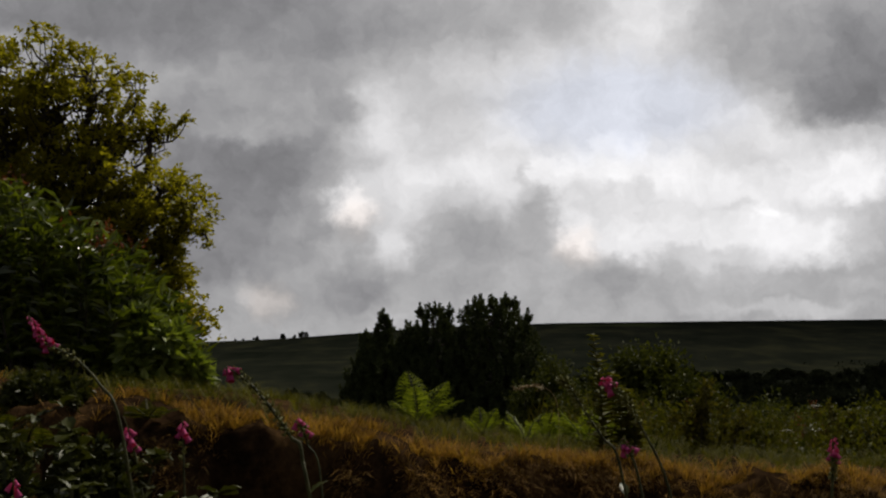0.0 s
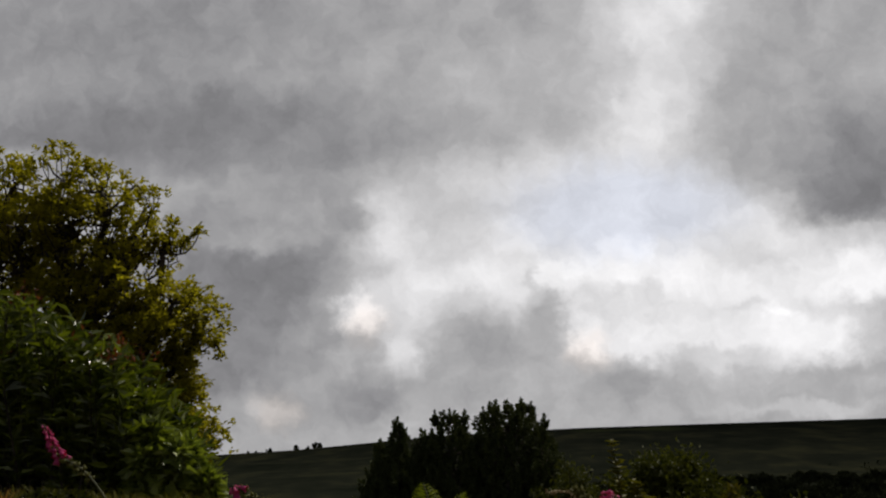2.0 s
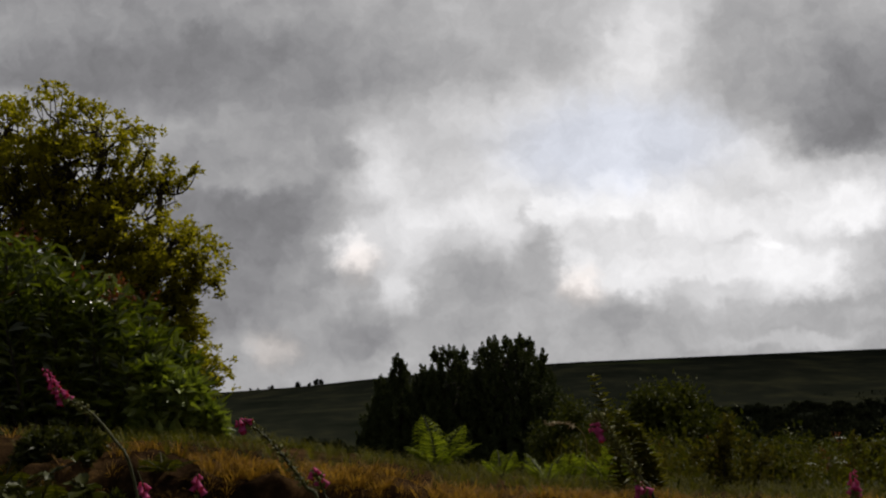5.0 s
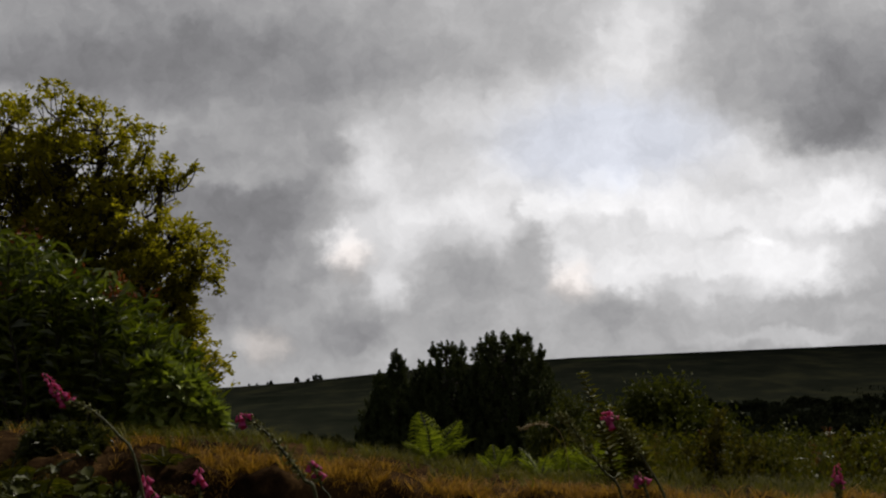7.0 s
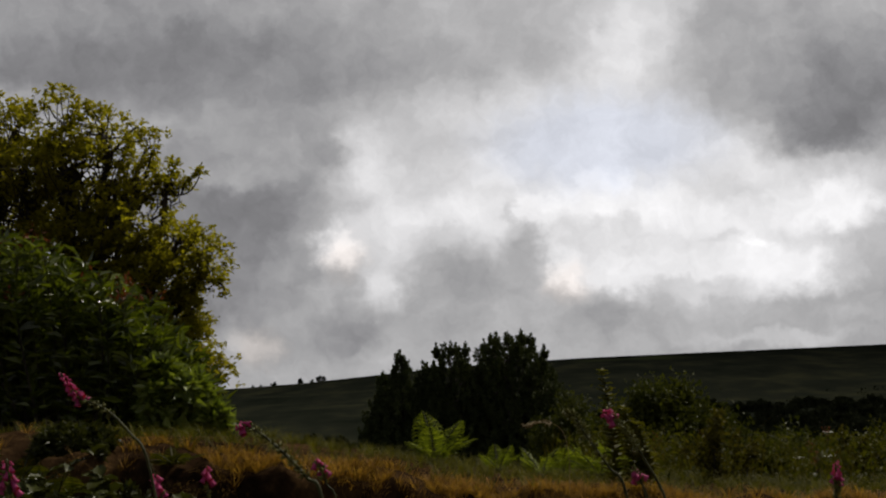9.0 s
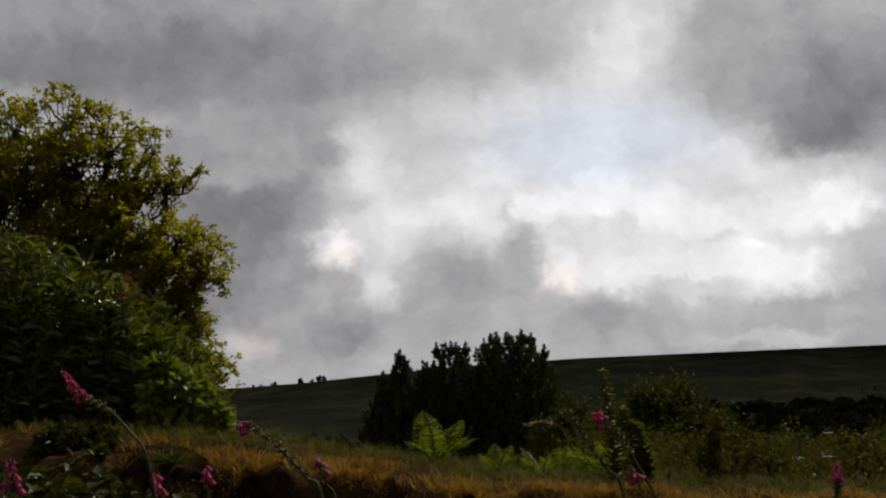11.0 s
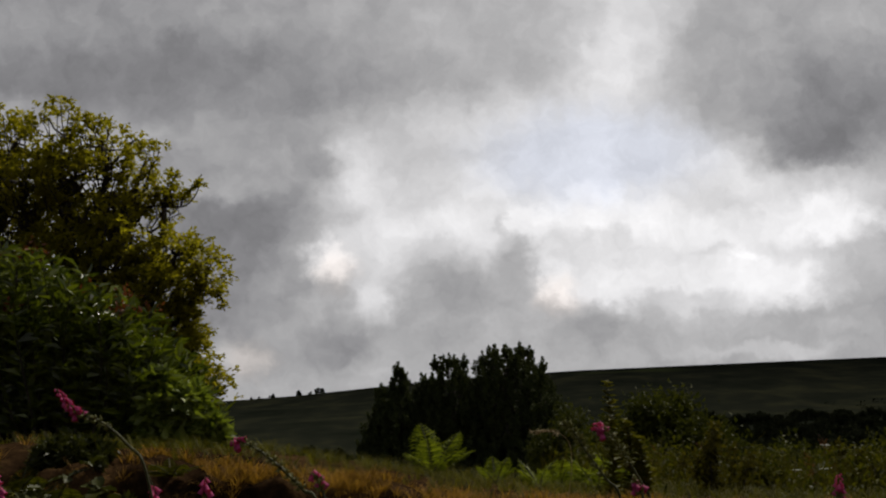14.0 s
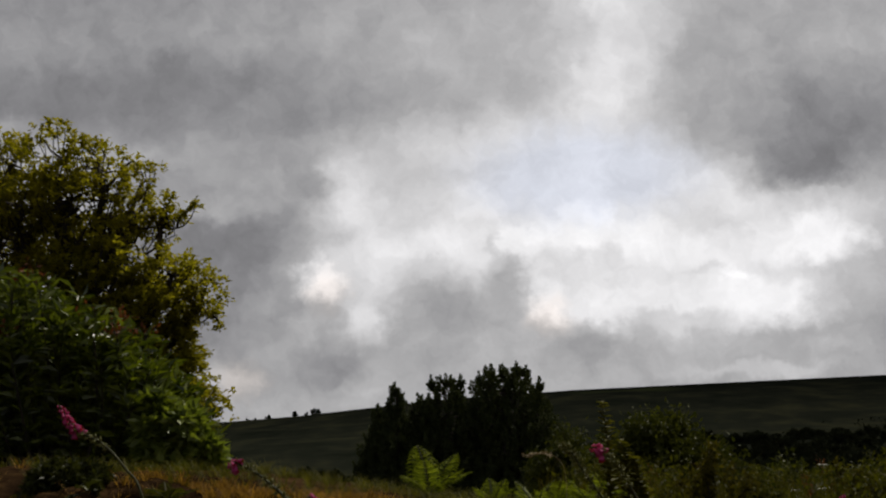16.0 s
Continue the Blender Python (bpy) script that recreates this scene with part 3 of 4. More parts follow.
def build_pine(x, y, top, outline, seed, label, leaders=()):
    """Young pine: straight stem, tiers of boughs, thick bottle-brush shoots. outline: drop below the top and half-width there;
    leaders: sideways place and drop of further tops."""
    rng = np.random.default_rng(seed)
    foot = np.array([x, y, float(land(x, y)) - 0.2])
    tree = thing("pine_tree", foot, label, "tree", "young pines")
    h = top - foot[2]
    stem = bend((0, 0, 0), (rng.normal(0, 0.05), 0, h - 0.3), (0.05, 0, 0), 10)
    part("trunk", mesh("trunk", *tube(stem, np.linspace(0.16, 0.03, 10), 8), BARK, smooth=True), tree)
    drops, widths = zip(*outline)
    wood, shoots = [], []
    for drop in np.arange(0.25, min(h - 0.4, 6.2), 0.30):
        r = float(np.interp(drop, drops, widths))
        n = max(4, int(2 * math.pi * r / (0.42 if drop < 1.6 else 0.34)))
        a0 = rng.uniform(0, 6.3)
        for k in range(n):
            an = a0 + k * 2 * math.pi / n + rng.normal(0, 0.15)
            reach = r * (0.72 + 0.5 * float(wobble(an * 1.3 + 20, drop * 1.6, seed))) * rng.uniform(0.85, 1.05)
            out = np.array([math.cos(an), math.sin(an), 0])
            z = h - drop - 0.35 + rng.normal(0, 0.1)
            tip = out * reach + [0, 0, z]
            if k % 2 == 0:
                wood.append(tube(bend((0, 0, z - 0.35 * reach), tip, (0, 0, -0.1 * reach), 5), np.linspace(0.03, 0.012, 5), 4))
            lean = unit(out * rng.uniform(0.05, 0.5) + [0, 0, 1])
            shoots.append((tip - lean * 0.1, lean, rng.uniform(0.34, 0.52)))
            if drop < 0.5:
                continue
            inner = tip - out * reach * rng.uniform(0.25, 0.6) + [0, 0, rng.uniform(-0.1, 0.15)]
            shoots.append((inner, lean, rng.uniform(0.3, 0.5)))
    for dx, drop in ((0.0, 0.0), *leaders):
        o = np.array([dx, rng.normal(0, 0.15), h - drop - 0.5])
        shoots.append((o, np.array([0, 0, 1.0]), 0.42))
        for k in range(5):
            an = k * 1.257 + dx
            shoots.append((o - [0, 0, 0.12 + 0.1 * (k % 2)], unit(np.array([math.cos(an) * 0.6, math.sin(an) * 0.6, 1])), 0.34))
    v, f = merge(wood)
    tagged(part("bough_tier", mesh("bough_tier", v, f, BARK), tree), kind="stuff")
    P, D, L = [], [], []
    for o, up, ln in shoots:
        k = 58
        t = rng.uniform(0, 1, k)
        P.append(o + up * (t * ln)[:, None])
        D.append(rand_dirs(rng, k) * 0.8 + up * 0.7)
        L.append(rng.uniform(0.13, 0.19, k) * np.interp(t, [0, 0.7, 1], [1, 0.95, 0.6]))
    P, D, L = np.vstack(P), np.vstack(D), np.concatenate(L)
    v, f = blades(P, D, rand_dirs(rng, len(P)), L, L * 0.36, 0.1, 0.0)
    part("needles", mesh("needles", v, f, PINE), tree, "dark bottle-brush needle shoots")


build_pine(2.3, 40.0, 4.80, ((0, 0.3), (0.3, 1.0), (0.8, 1.35), (1.6, 1.6), (2.6, 1.9), (4.2, 2.5), (6, 2.7)), 21,
           "broad domed young pine with dark upright shoots", ((-1.0, 0.25), (-0.5, -0.02), (0.55, -0.06), (1.0, 0.08), (1.5, 0.62)))
build_pine(3.75, 40.8, 3.75, ((0, 0.1), (0.5, 0.3), (1.2, 0.7), (2.4, 1.3), (4, 1.9), (6, 2.2)), 27, "young pine leaning out beside a broad domed pine")
build_pine(-0.1, 40.2, 4.50, ((0, 0.15), (0.5, 0.55), (1.0, 0.9), (2.0, 1.2), (3.4, 1.8), (6, 2.2)), 22,
           "young pine with several candle-like upright tops", ((-0.62, 0.02), (0.62, 0.05), (0.3, 0.2)))
build_pine(-1.15, 40.5, 3.70, ((0, 0.1), (0.4, 0.3), (1.2, 0.7), (2.4, 1.2), (4, 1.8)), 23, "small young pine between taller pines")
build_pine(-2.25, 40.0, 4.25, ((0, 0.05), (0.4, 0.25), (0.9, 0.42), (1.5, 0.6), (2.4, 1.0), (4, 1.7), (6, 2.0)), 24, "narrow pointed young pine", ((0.3, 0.55),))
build_pine(-3.05, 40.4, 3.35, ((0, 0.05), (0.4, 0.15), (1.0, 0.4), (2.0, 0.9), (4, 1.6)), 25, "small thin young pine at the edge of its group")


def build_bush(name, x, y, wide, high, seed, mat, leaf, label, count=26, group="", tuft=48):
    """Loose shrub: stems fanning from the foot, leaf tufts along their upper part."""
    rng = np.random.default_rng(seed)
    foot = np.array([x, y, float(land(x, y)) - 0.05])
    bush = thing(name, foot, label, "shrub", group)
    wood, P, D = [], [], []
    for _ in range(count):
        an, q = rng.uniform(0, 6.3), rng.uniform(0, 1) ** 0.6
        tip = np.array([math.cos(an) * wide * q, math.sin(an) * wide * q * 0.8, high * (1.05 - 0.55 * q * q) * rng.uniform(0.8, 1.08)])
        line = bend((rng.normal(0, 0.08), rng.normal(0, 0.08), 0), tip, (0, 0, high * 0.08), 8, rng, wide * 0.03)
        wood.append(tube(line, np.linspace(0.02, 0.005, 8) * high / 2, 4))
        for t in range(1, 8):
            k = tuft
            P.append(line[t] + rng.normal(0, wide * 0.075, (k, 3)))
            D.append(rand_dirs(rng, k) + [0, 0, 0.35])
    v, f = merge(wood)
    tagged(part("stem_thicket", mesh("stem_thicket", v, f, BARK), bush), kind="stuff")
    P, D = np.vstack(P), np.vstack(D)
    L = rng.uniform(0.7, 1.3, len(P)) * leaf
    v, f = blades(P, D, rand_dirs(rng, len(P)) * 1.1 + [0, 0, 1], L, L * rng.uniform(0.35, 0.6, len(P)), 0.15, 0.1)
    part("leaves", mesh("leaves", v, f, mat), bush)
    return bush


# added bushes whose brighter leaf colour stands for sun highlights on the laurel
build_bush("laurel_highlight", -2.58, 8.45, 0.34, 0.62, 171, GLOSSY_LIT, 0.15, "added glossy laurel bush, brightly coloured as the taller shrub's sun highlight", 16)
build_bush("laurel_highlight", -2.35, 8.6, 0.22, 0.34, 172, GLOSSY_LIT, 0.14, "low added glossy laurel bush, colour brightened as sun highlight", 9)
SCRUBS = "scrub behind the bank"
build_bush("willow_bush", 3.3, 15.5, 1.4, 1.85, 31, SCRUB, 0.09, "loose dull green willow bush", 140, SCRUBS)
build_bush("willow_bush", 4.0, 33.0, 2.0, 4.1, 33, SCRUB, 0.14, "tall dull green bush beside the pines", 80, SCRUBS)
build_bush("willow_bush", 6.6, 19.0, 1.8, 1.5, 37, SCRUB, 0.11, "low dull green willow bush", 60, SCRUBS)
build_bush("willow_bush", 9.0, 21.0, 2.0, 1.5, 38, SCRUB, 0.11, "low dull green willow bush", 60, SCRUBS)


rng_clump = np.random.default_rng(9)
for k in range(24):
    y = 7.6 + 0.3 * k + rng_clump.normal(0, 0.3)
    x = y * rng_clump.uniform(0.17, 0.50)
    build_bush("weed_clump", x, y, rng_clump.uniform(0.2, 0.4), rng_clump.uniform(0.3, 0.6), 160 + k, WEED if k % 4 else RANK,
               0.05, "leafy clump of tall meadow weeds", 12, "weed clumps in the meadow", 13)


def build_far_tree(seed):
    """Round-headed hedgerow tree, far off: short trunk and several leaf masses."""
    rng = np.random.default_rng(seed)
    tree = thing("hedgerow_tree", (0, 0, 0), "small dark hedgerow tree on the moorland slope", "tree", "hedgerow trees")
    part("trunk", mesh("trunk", *tube(bend((0, 0, -0.5), (0, 0, 3.5), (0.1, 0, 0), 5), np.linspace(0.3, 0.15, 5), 6), BARK), tree)
    P = []
    for _ in range(20):
        c = rng.normal(0, 1, 3) * [1.5, 1.5, 0.9] + [0, 0, 1.6]
        P.append(c + unit(rng.normal(size=(90, 3))) * rng.uniform(0.4, 1.1, (90, 1)) * rng.uniform(0.8, 1.2))
    P = np.vstack(P)
    P[:, 2] = np.maximum(P[:, 2], 0.25)
    L = rng.uniform(0.5, 0.95, len(P))
    v, f = blades(P, rand_dirs(rng, len(P)), rand_dirs(rng, len(P)), L, L * 0.7, 0.2, 0.1)
    part("crown", mesh("crown", v, f, FARTREE), tree)
    return tree


def plant_far_trees():
    rng = np.random.default_rng(77)
    kinds = [build_far_tree(s) for s in (1, 2, 3)]
    spots = []
    for row, x0, x1, n, bow in ((205, 40, 150, 24, 6), (330, -60, 200, 56, 30), (420, 40, 260, 36, -20), (250, 40, 170, 36, 8), (300, 30, 200, 46, 14),
                                (380, -150, -30, 16, 20), (360, 60, 240, 34, 10), (460, 110, 300, 34, 15)):
        for k in range(n):
            q = (k + rng.uniform(-0.4, 0.4)) / n
            spots.append((x0 + (x1 - x0) * q, row + bow * math.sin(q * 5) + rng.normal(0, 9), rng.uniform(0.6, 1.3) * rng.uniform(0.8, 1.5)))
    for x, dy, s in ((-223, 0, 1.25), (-250, 0, 0.7), (-190, 0, 1.35), (-176, 0, 0.9), (-168, 0, 1.35), (-161, 0, 1.3), (-240, 0, 0.6)):
        spots.append((x, 1195 + dy, s * 0.68))
    for i, (x, y, s) in enumerate(spots):
        at = pose(x, y, float(land(x, y)) - 0.3, 0, 0, rng.uniform(0, 360))
        if i < 3:
            ob = kinds[i]
            ob.matrix_basis = at
        else:
            ob = copy_thing(kinds[i % 3], at)
        ob.scale = (s, s, s * rng.uniform(0.85, 1.15) * (1.7 if y > 1100 else 1.0))


plant_far_trees()


def build_moor_scrub():
    """Gorse and heather in drifts over the far slope."""
    rng = np.random.default_rng(78)
    y = rng.uniform(230, 620, 9000)
    x = y * np.tan(np.radians(rng.uniform(4, 29, 9000)))
    drift = 0.55 * wobble(x / 34, y / 150, 51) + 0.45 * wobble(x / 11, y / 60, 52)
    ok = rng.uniform(0, 1, 9000) < step(drift, 0.48, 0.62) * (1 - step(y, 380, 600))
    x, y = x[ok], y[ok]
    size = np.repeat(rng.uniform(0.4, 1.7, len(x)), 12)
    C = np.repeat(np.stack([x, y, land(x, y)], 1), 12, 0)
    C = C + rng.normal(0, 1, C.shape) * size[:, None] * [1.6, 1.2, 0.45] + [0, 0, 0.4]
    L = size * rng.uniform(0.6, 1.3, len(C))
    v, f = blades(C, rand_dirs(rng, len(C)) + [0, 0, 0.3], rand_dirs(rng, len(C)), L, L * 0.7, 0.2, 0.1)
    tagged(new("moor_scrub", mesh("moor_scrub", v, f, FARTREE)), "dark gorse and heather scattered over the moor", "scrub", kind="stuff")


build_moor_scrub()


# ---- growth on the bank ----
def sow(rng, n, x0, x1, y0, y1, keep):
    x, y = rng.uniform(x0, x1, n), rng.uniform(y0, y1, n)
    ok = rng.uniform(0, 1, n) < keep(x, y)
    x, y = x[ok], y[ok]
    return np.stack([x, y, land(x, y)], 1)


def build_grass():
    rng = np.random.default_rng(3)
    def tussocks(name, count, box, keep, per, length, lean, mat, label):
        C = sow(rng, count, *box, keep)
        k = rng.integers(per[0], per[1], len(C))
        size = np.repeat(rng.uniform(0.6, 1.25, len(C)), k)
        C = np.repeat(C, k, 0)
        n = len(C)
        out = unit(rng.normal(size=(n, 3)) * [1, 1, 0])
        P = C + out * rng.uniform(0, 0.035, (n, 1)) * [1, 1, 0]
        P[:, 2] = land(P[:, 0], P[:, 1]) - 0.01
        front = P[:, 1].copy()
        P[:, 1] += hollow(P[:, 0], P[:, 1], P[:, 2])
        hang = (1 - step(front + brow_shift(P[:, 0]), 4.68, 4.85))[:, None]
        L = rng.uniform(length[0], length[1], n) * size
        v, f = ribbons(P, out * 0.35 + [0.05, -0.05, 1] + np.array([0, -0.5, -0.2]) * hang,
                       out * 0.75 + np.array(lean) + np.array([0, -0.7, -0.7]) * hang, L, rng.uniform(0.002, 0.005, n))
        tagged(new(name, mesh(name, v, f, mat)), label, "grass", kind="stuff")

    def bare(x, y):
        return 1 - step(scoop(x, y + brow_shift(x)), 0.03, 0.10)

    # straw-coloured grass on the brow, hanging over the face in tufts
    tussocks("dry_grass", 7000, (-3.2, 3.8, 4.05, 6.3),
             lambda x, y: np.maximum(step(y + brow_shift(x), 4.62, 4.72), 0.22 * step(wobble(x * 2.3, y * 1.6, 12), 0.55, 0.65))
             * (1 - step(y + brow_shift(x), 5.0, 5.6)) * (0.15 + 0.85 * step(x, -1.95, -1.5)) * bare(x, y) * (0.06 + 0.94 * step(0.6 * wobble(x * 3.4, y * 3.4, 13) + 0.4 * wobble(x * 8, y * 8, 14), 0.38, 0.58)), (16, 36), (0.03, 0.095), (0.1, -0.1, -0.05), DRY,
             "straw-brown dry grass along the bank's brow")
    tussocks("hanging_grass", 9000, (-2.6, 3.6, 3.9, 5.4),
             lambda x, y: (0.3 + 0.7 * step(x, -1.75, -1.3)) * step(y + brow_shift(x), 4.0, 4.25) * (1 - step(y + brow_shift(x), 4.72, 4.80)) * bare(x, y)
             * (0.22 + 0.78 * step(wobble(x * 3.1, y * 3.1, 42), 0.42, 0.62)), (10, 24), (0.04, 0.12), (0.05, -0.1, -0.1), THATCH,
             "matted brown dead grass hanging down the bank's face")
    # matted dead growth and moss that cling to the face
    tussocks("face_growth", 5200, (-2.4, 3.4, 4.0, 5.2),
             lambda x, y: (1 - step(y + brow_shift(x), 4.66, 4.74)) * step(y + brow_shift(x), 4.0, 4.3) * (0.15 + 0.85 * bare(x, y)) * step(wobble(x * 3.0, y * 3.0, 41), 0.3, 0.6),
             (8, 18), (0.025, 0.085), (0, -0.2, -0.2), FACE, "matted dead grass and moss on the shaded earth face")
    # living grass behind the brow, thin on the left, thick on the right
    tussocks("green_grass", 6500, (-3.4, 5.0, 4.55, 9.5),
             lambda x, y: step(y + brow_shift(x), 4.75, 5.5) * (0.35 + 0.65 * step(x, -1, 1)) * (1 - 0.6 * step(y, 7, 9.5)) * (0.3 + 0.7 * wobble(x * 3, y * 3, 17)),
             (8, 20), (0.05, 0.13), (0.15, 0, 0), GRASS, "yellow-green grass on top of the bank")
    # rank growth in front of the scrub
    P = sow(rng, 42000, 0.3, 11, 7.5, 22, lambda x, y: step(x - y * 0.05, 0.1, 1.2) * (0.4 + 0.6 * wobble(x, y, 15)))
    n = len(P)
    v, f = ribbons(P, rand_dirs(rng, n) * 0.35 + [0, 0, 1], rng.normal(0, 0.4, (n, 3)) * [1, 1, 0.2],
                   rng.uniform(0.15, 0.5, n), rng.uniform(0.004, 0.009, n))
    ob = new("rank_grass", mesh("rank_grass", v, f, RANK))
    tagged(ob, "tall rank grass of the rough meadow", "grass", kind="stuff")
    Q = sow(rng, 80000, 0.6, 11, 6.4, 20, lambda x, y: step(x - y * 0.05, 0.2, 1.2) * step(wobble(x * 1.1, y * 1.1, 19), 0.35, 0.6))
    n = len(Q)
    Q = Q + np.stack([rng.normal(0, 0.08, n), rng.normal(0, 0.08, n), rng.uniform(0.02, 1, n) ** 1.5 * 0.42], 1)
    L = rng.uniform(0.025, 0.065, n)
    v, f = blades(Q, rand_dirs(rng, n) + [0, 0, 0.3], rand_dirs(rng, n) * 0.6 + [0, 0, 1], L, L * 0.45, 0.15, 0.15)
    ob = new("meadow_herbs", mesh("meadow_herbs", v, f, WEED))
    tagged(ob, "leafy weeds among the meadow grass", "weeds", kind="stuff")


build_grass()


def frond(rng, length, wide, pairs=12):
    """One fern frond along +y, arching, with tapering toothed pinnae; stalk and leaflets."""
    t = np.linspace(0, 1, 12)
    rib = np.stack([0 * t, length * (t - 0.12 * t ** 3), -0.16 * length * t ** 2.2], 1)
    P, D, L = [], [], []
    for q in np.linspace(0.14, 0.98, pairs):
        at = np.array([np.interp(q, t, rib[:, i]) for i in range(3)])
        w = wide * math.sin(min(1, (1.05 - q) * 1.25) * math.pi / 2) * np.interp(q, [0.1, 0.3], [0.7, 1])
        for s in (-1, 1):
            d = unit(np.array([s * 0.9, 0.42, -0.15 + rng.normal(0, 0.05)]))
            P.append(at)
            D.append(d)
            L.append(w)
            for k in range(3):
                P.append(at + d * w * (0.2 + 0.22 * k))
                D.append(d * 0.8 + np.array([0, 0.5, 0]) * (1 if k % 2 else -1))
                L.append(w * 0.4)
    P, D, L = np.array(P), np.array(D), np.array(L)
    return rib, blades(P, D, np.tile([0.0, 0.0, 1.0], (len(P), 1)) + rng.normal(0, 0.12, (len(P), 3)), L, np.minimum(L * 0.2, 0.022), 0.1, 0.15, 0.35)


def build_fern(x, y, size, seed, label, aims, mat=None):
    rng = np.random.default_rng(seed)
    foot = np.array([x, y, float(land(x, y))])
    fern = thing("fern", foot, label, "fern", "ferns on the bank")
    for yaw, lift, s in aims:
        rib, (v, f) = frond(rng, size * s, size * s * 0.34)
        at = pose(0, 0, 0.02, 0, 0, yaw) @ pose(0, 0, 0, lift, 0, rng.normal(0, 8))
        fr = part("frond", mesh("frond", v, f, mat or FERN), fern, at=at)
        part("stalk", mesh("stalk", *tube(rib, np.linspace(0.006, 0.002, len(rib)), 5), STEM), fr)
    return fern


big_fern = build_fern(-0.22, 7.1, 0.48, 41, "bright green fern with arching fronds on the bank",
           ((20, 68, 1.0), (-40, 55, 0.95), (60, 40, 0.7), (-75, 35, 0.85), (110, 48, 0.6), (-120, 42, 0.8), (170, 60, 0.8), (-165, 30, 0.6)))
for k, (x, y, s) in enumerate(((0.25, 7.3, 0.28), (0.55, 7.0, 0.3), (0.95, 6.9, 0.36), (1.15, 7.2, 0.42), (0.75, 7.5, 0.34))):
    build_fern(x, y, s, 50 + k, "small green fern among grass on the bank",
               ((10 + 40 * k, 62, 1), (130, 50, 0.9), (-110, 45, 0.9), (200, 55, 0.8), (60, 40, 0.8), (-50, 58, 1)))


def bell_mesh():
    """A foxglove bell hanging along -z: narrow throat, swelling tube, flared lip."""
    n = 10
    prof = [(0.003, 0.0), (0.006, -0.004), (0.0075, -0.014), (0.0105, -0.026), (0.012, -0.036), (0.0155, -0.043), (0.0135, -0.0415), (0.009, -0.028)]
    v = [(r * math.cos(2 * math.pi * j / n), r * math.sin(2 * math.pi * j / n), z - (0.004 if i == 5 and j in (7, 8) else 0))
         for i, (r, z) in enumerate(prof) for j in range(n)]
    f = [[i * n + j, i * n + (j + 1) % n, (i + 1) * n + (j + 1) % n, (i + 1) * n + j] for i in range(len(prof) - 1) for j in range(n)]
    return mesh("bell", v, f, BELL, smooth=True)


def capsule_mesh():
    """A spent flower: pointed green seed capsule in a ruff of sepals."""
    n = 7
    prof = [(0.002, 0.0), (0.0055, 0.004), (0.006, 0.008), (0.0035, 0.014), (0.0008, 0.022)]
    v = [(r * math.cos(2 * math.pi * j / n), r * math.sin(2 * math.pi * j / n), z) for r, z in prof for j in range(n)]
    f = [[i * n + j, i * n + (j + 1) % n, (i + 1) * n + (j + 1) % n, (i + 1) * n + j] for i in range(len(prof) - 1) for j in range(n)]
    for j in range(5):
        c, s, b = math.cos(j * 1.257), math.sin(j * 1.257), len(v)
        v += [(0.003 * c, 0.003 * s, 0.002), (0.009 * c - 0.004 * s, 0.009 * s + 0.004 * c, 0.007), (0.013 * c, 0.013 * s, 0.012),
              (0.009 * c + 0.004 * s, 0.009 * s - 0.004 * c, 0.007)]
        f.append([b, b + 1, b + 2, b + 3])
    return mesh("capsule", v, f, CAPSULE, smooth=True)


BELL_MESH, CAPSULE_MESH = bell_mesh(), capsule_mesh()


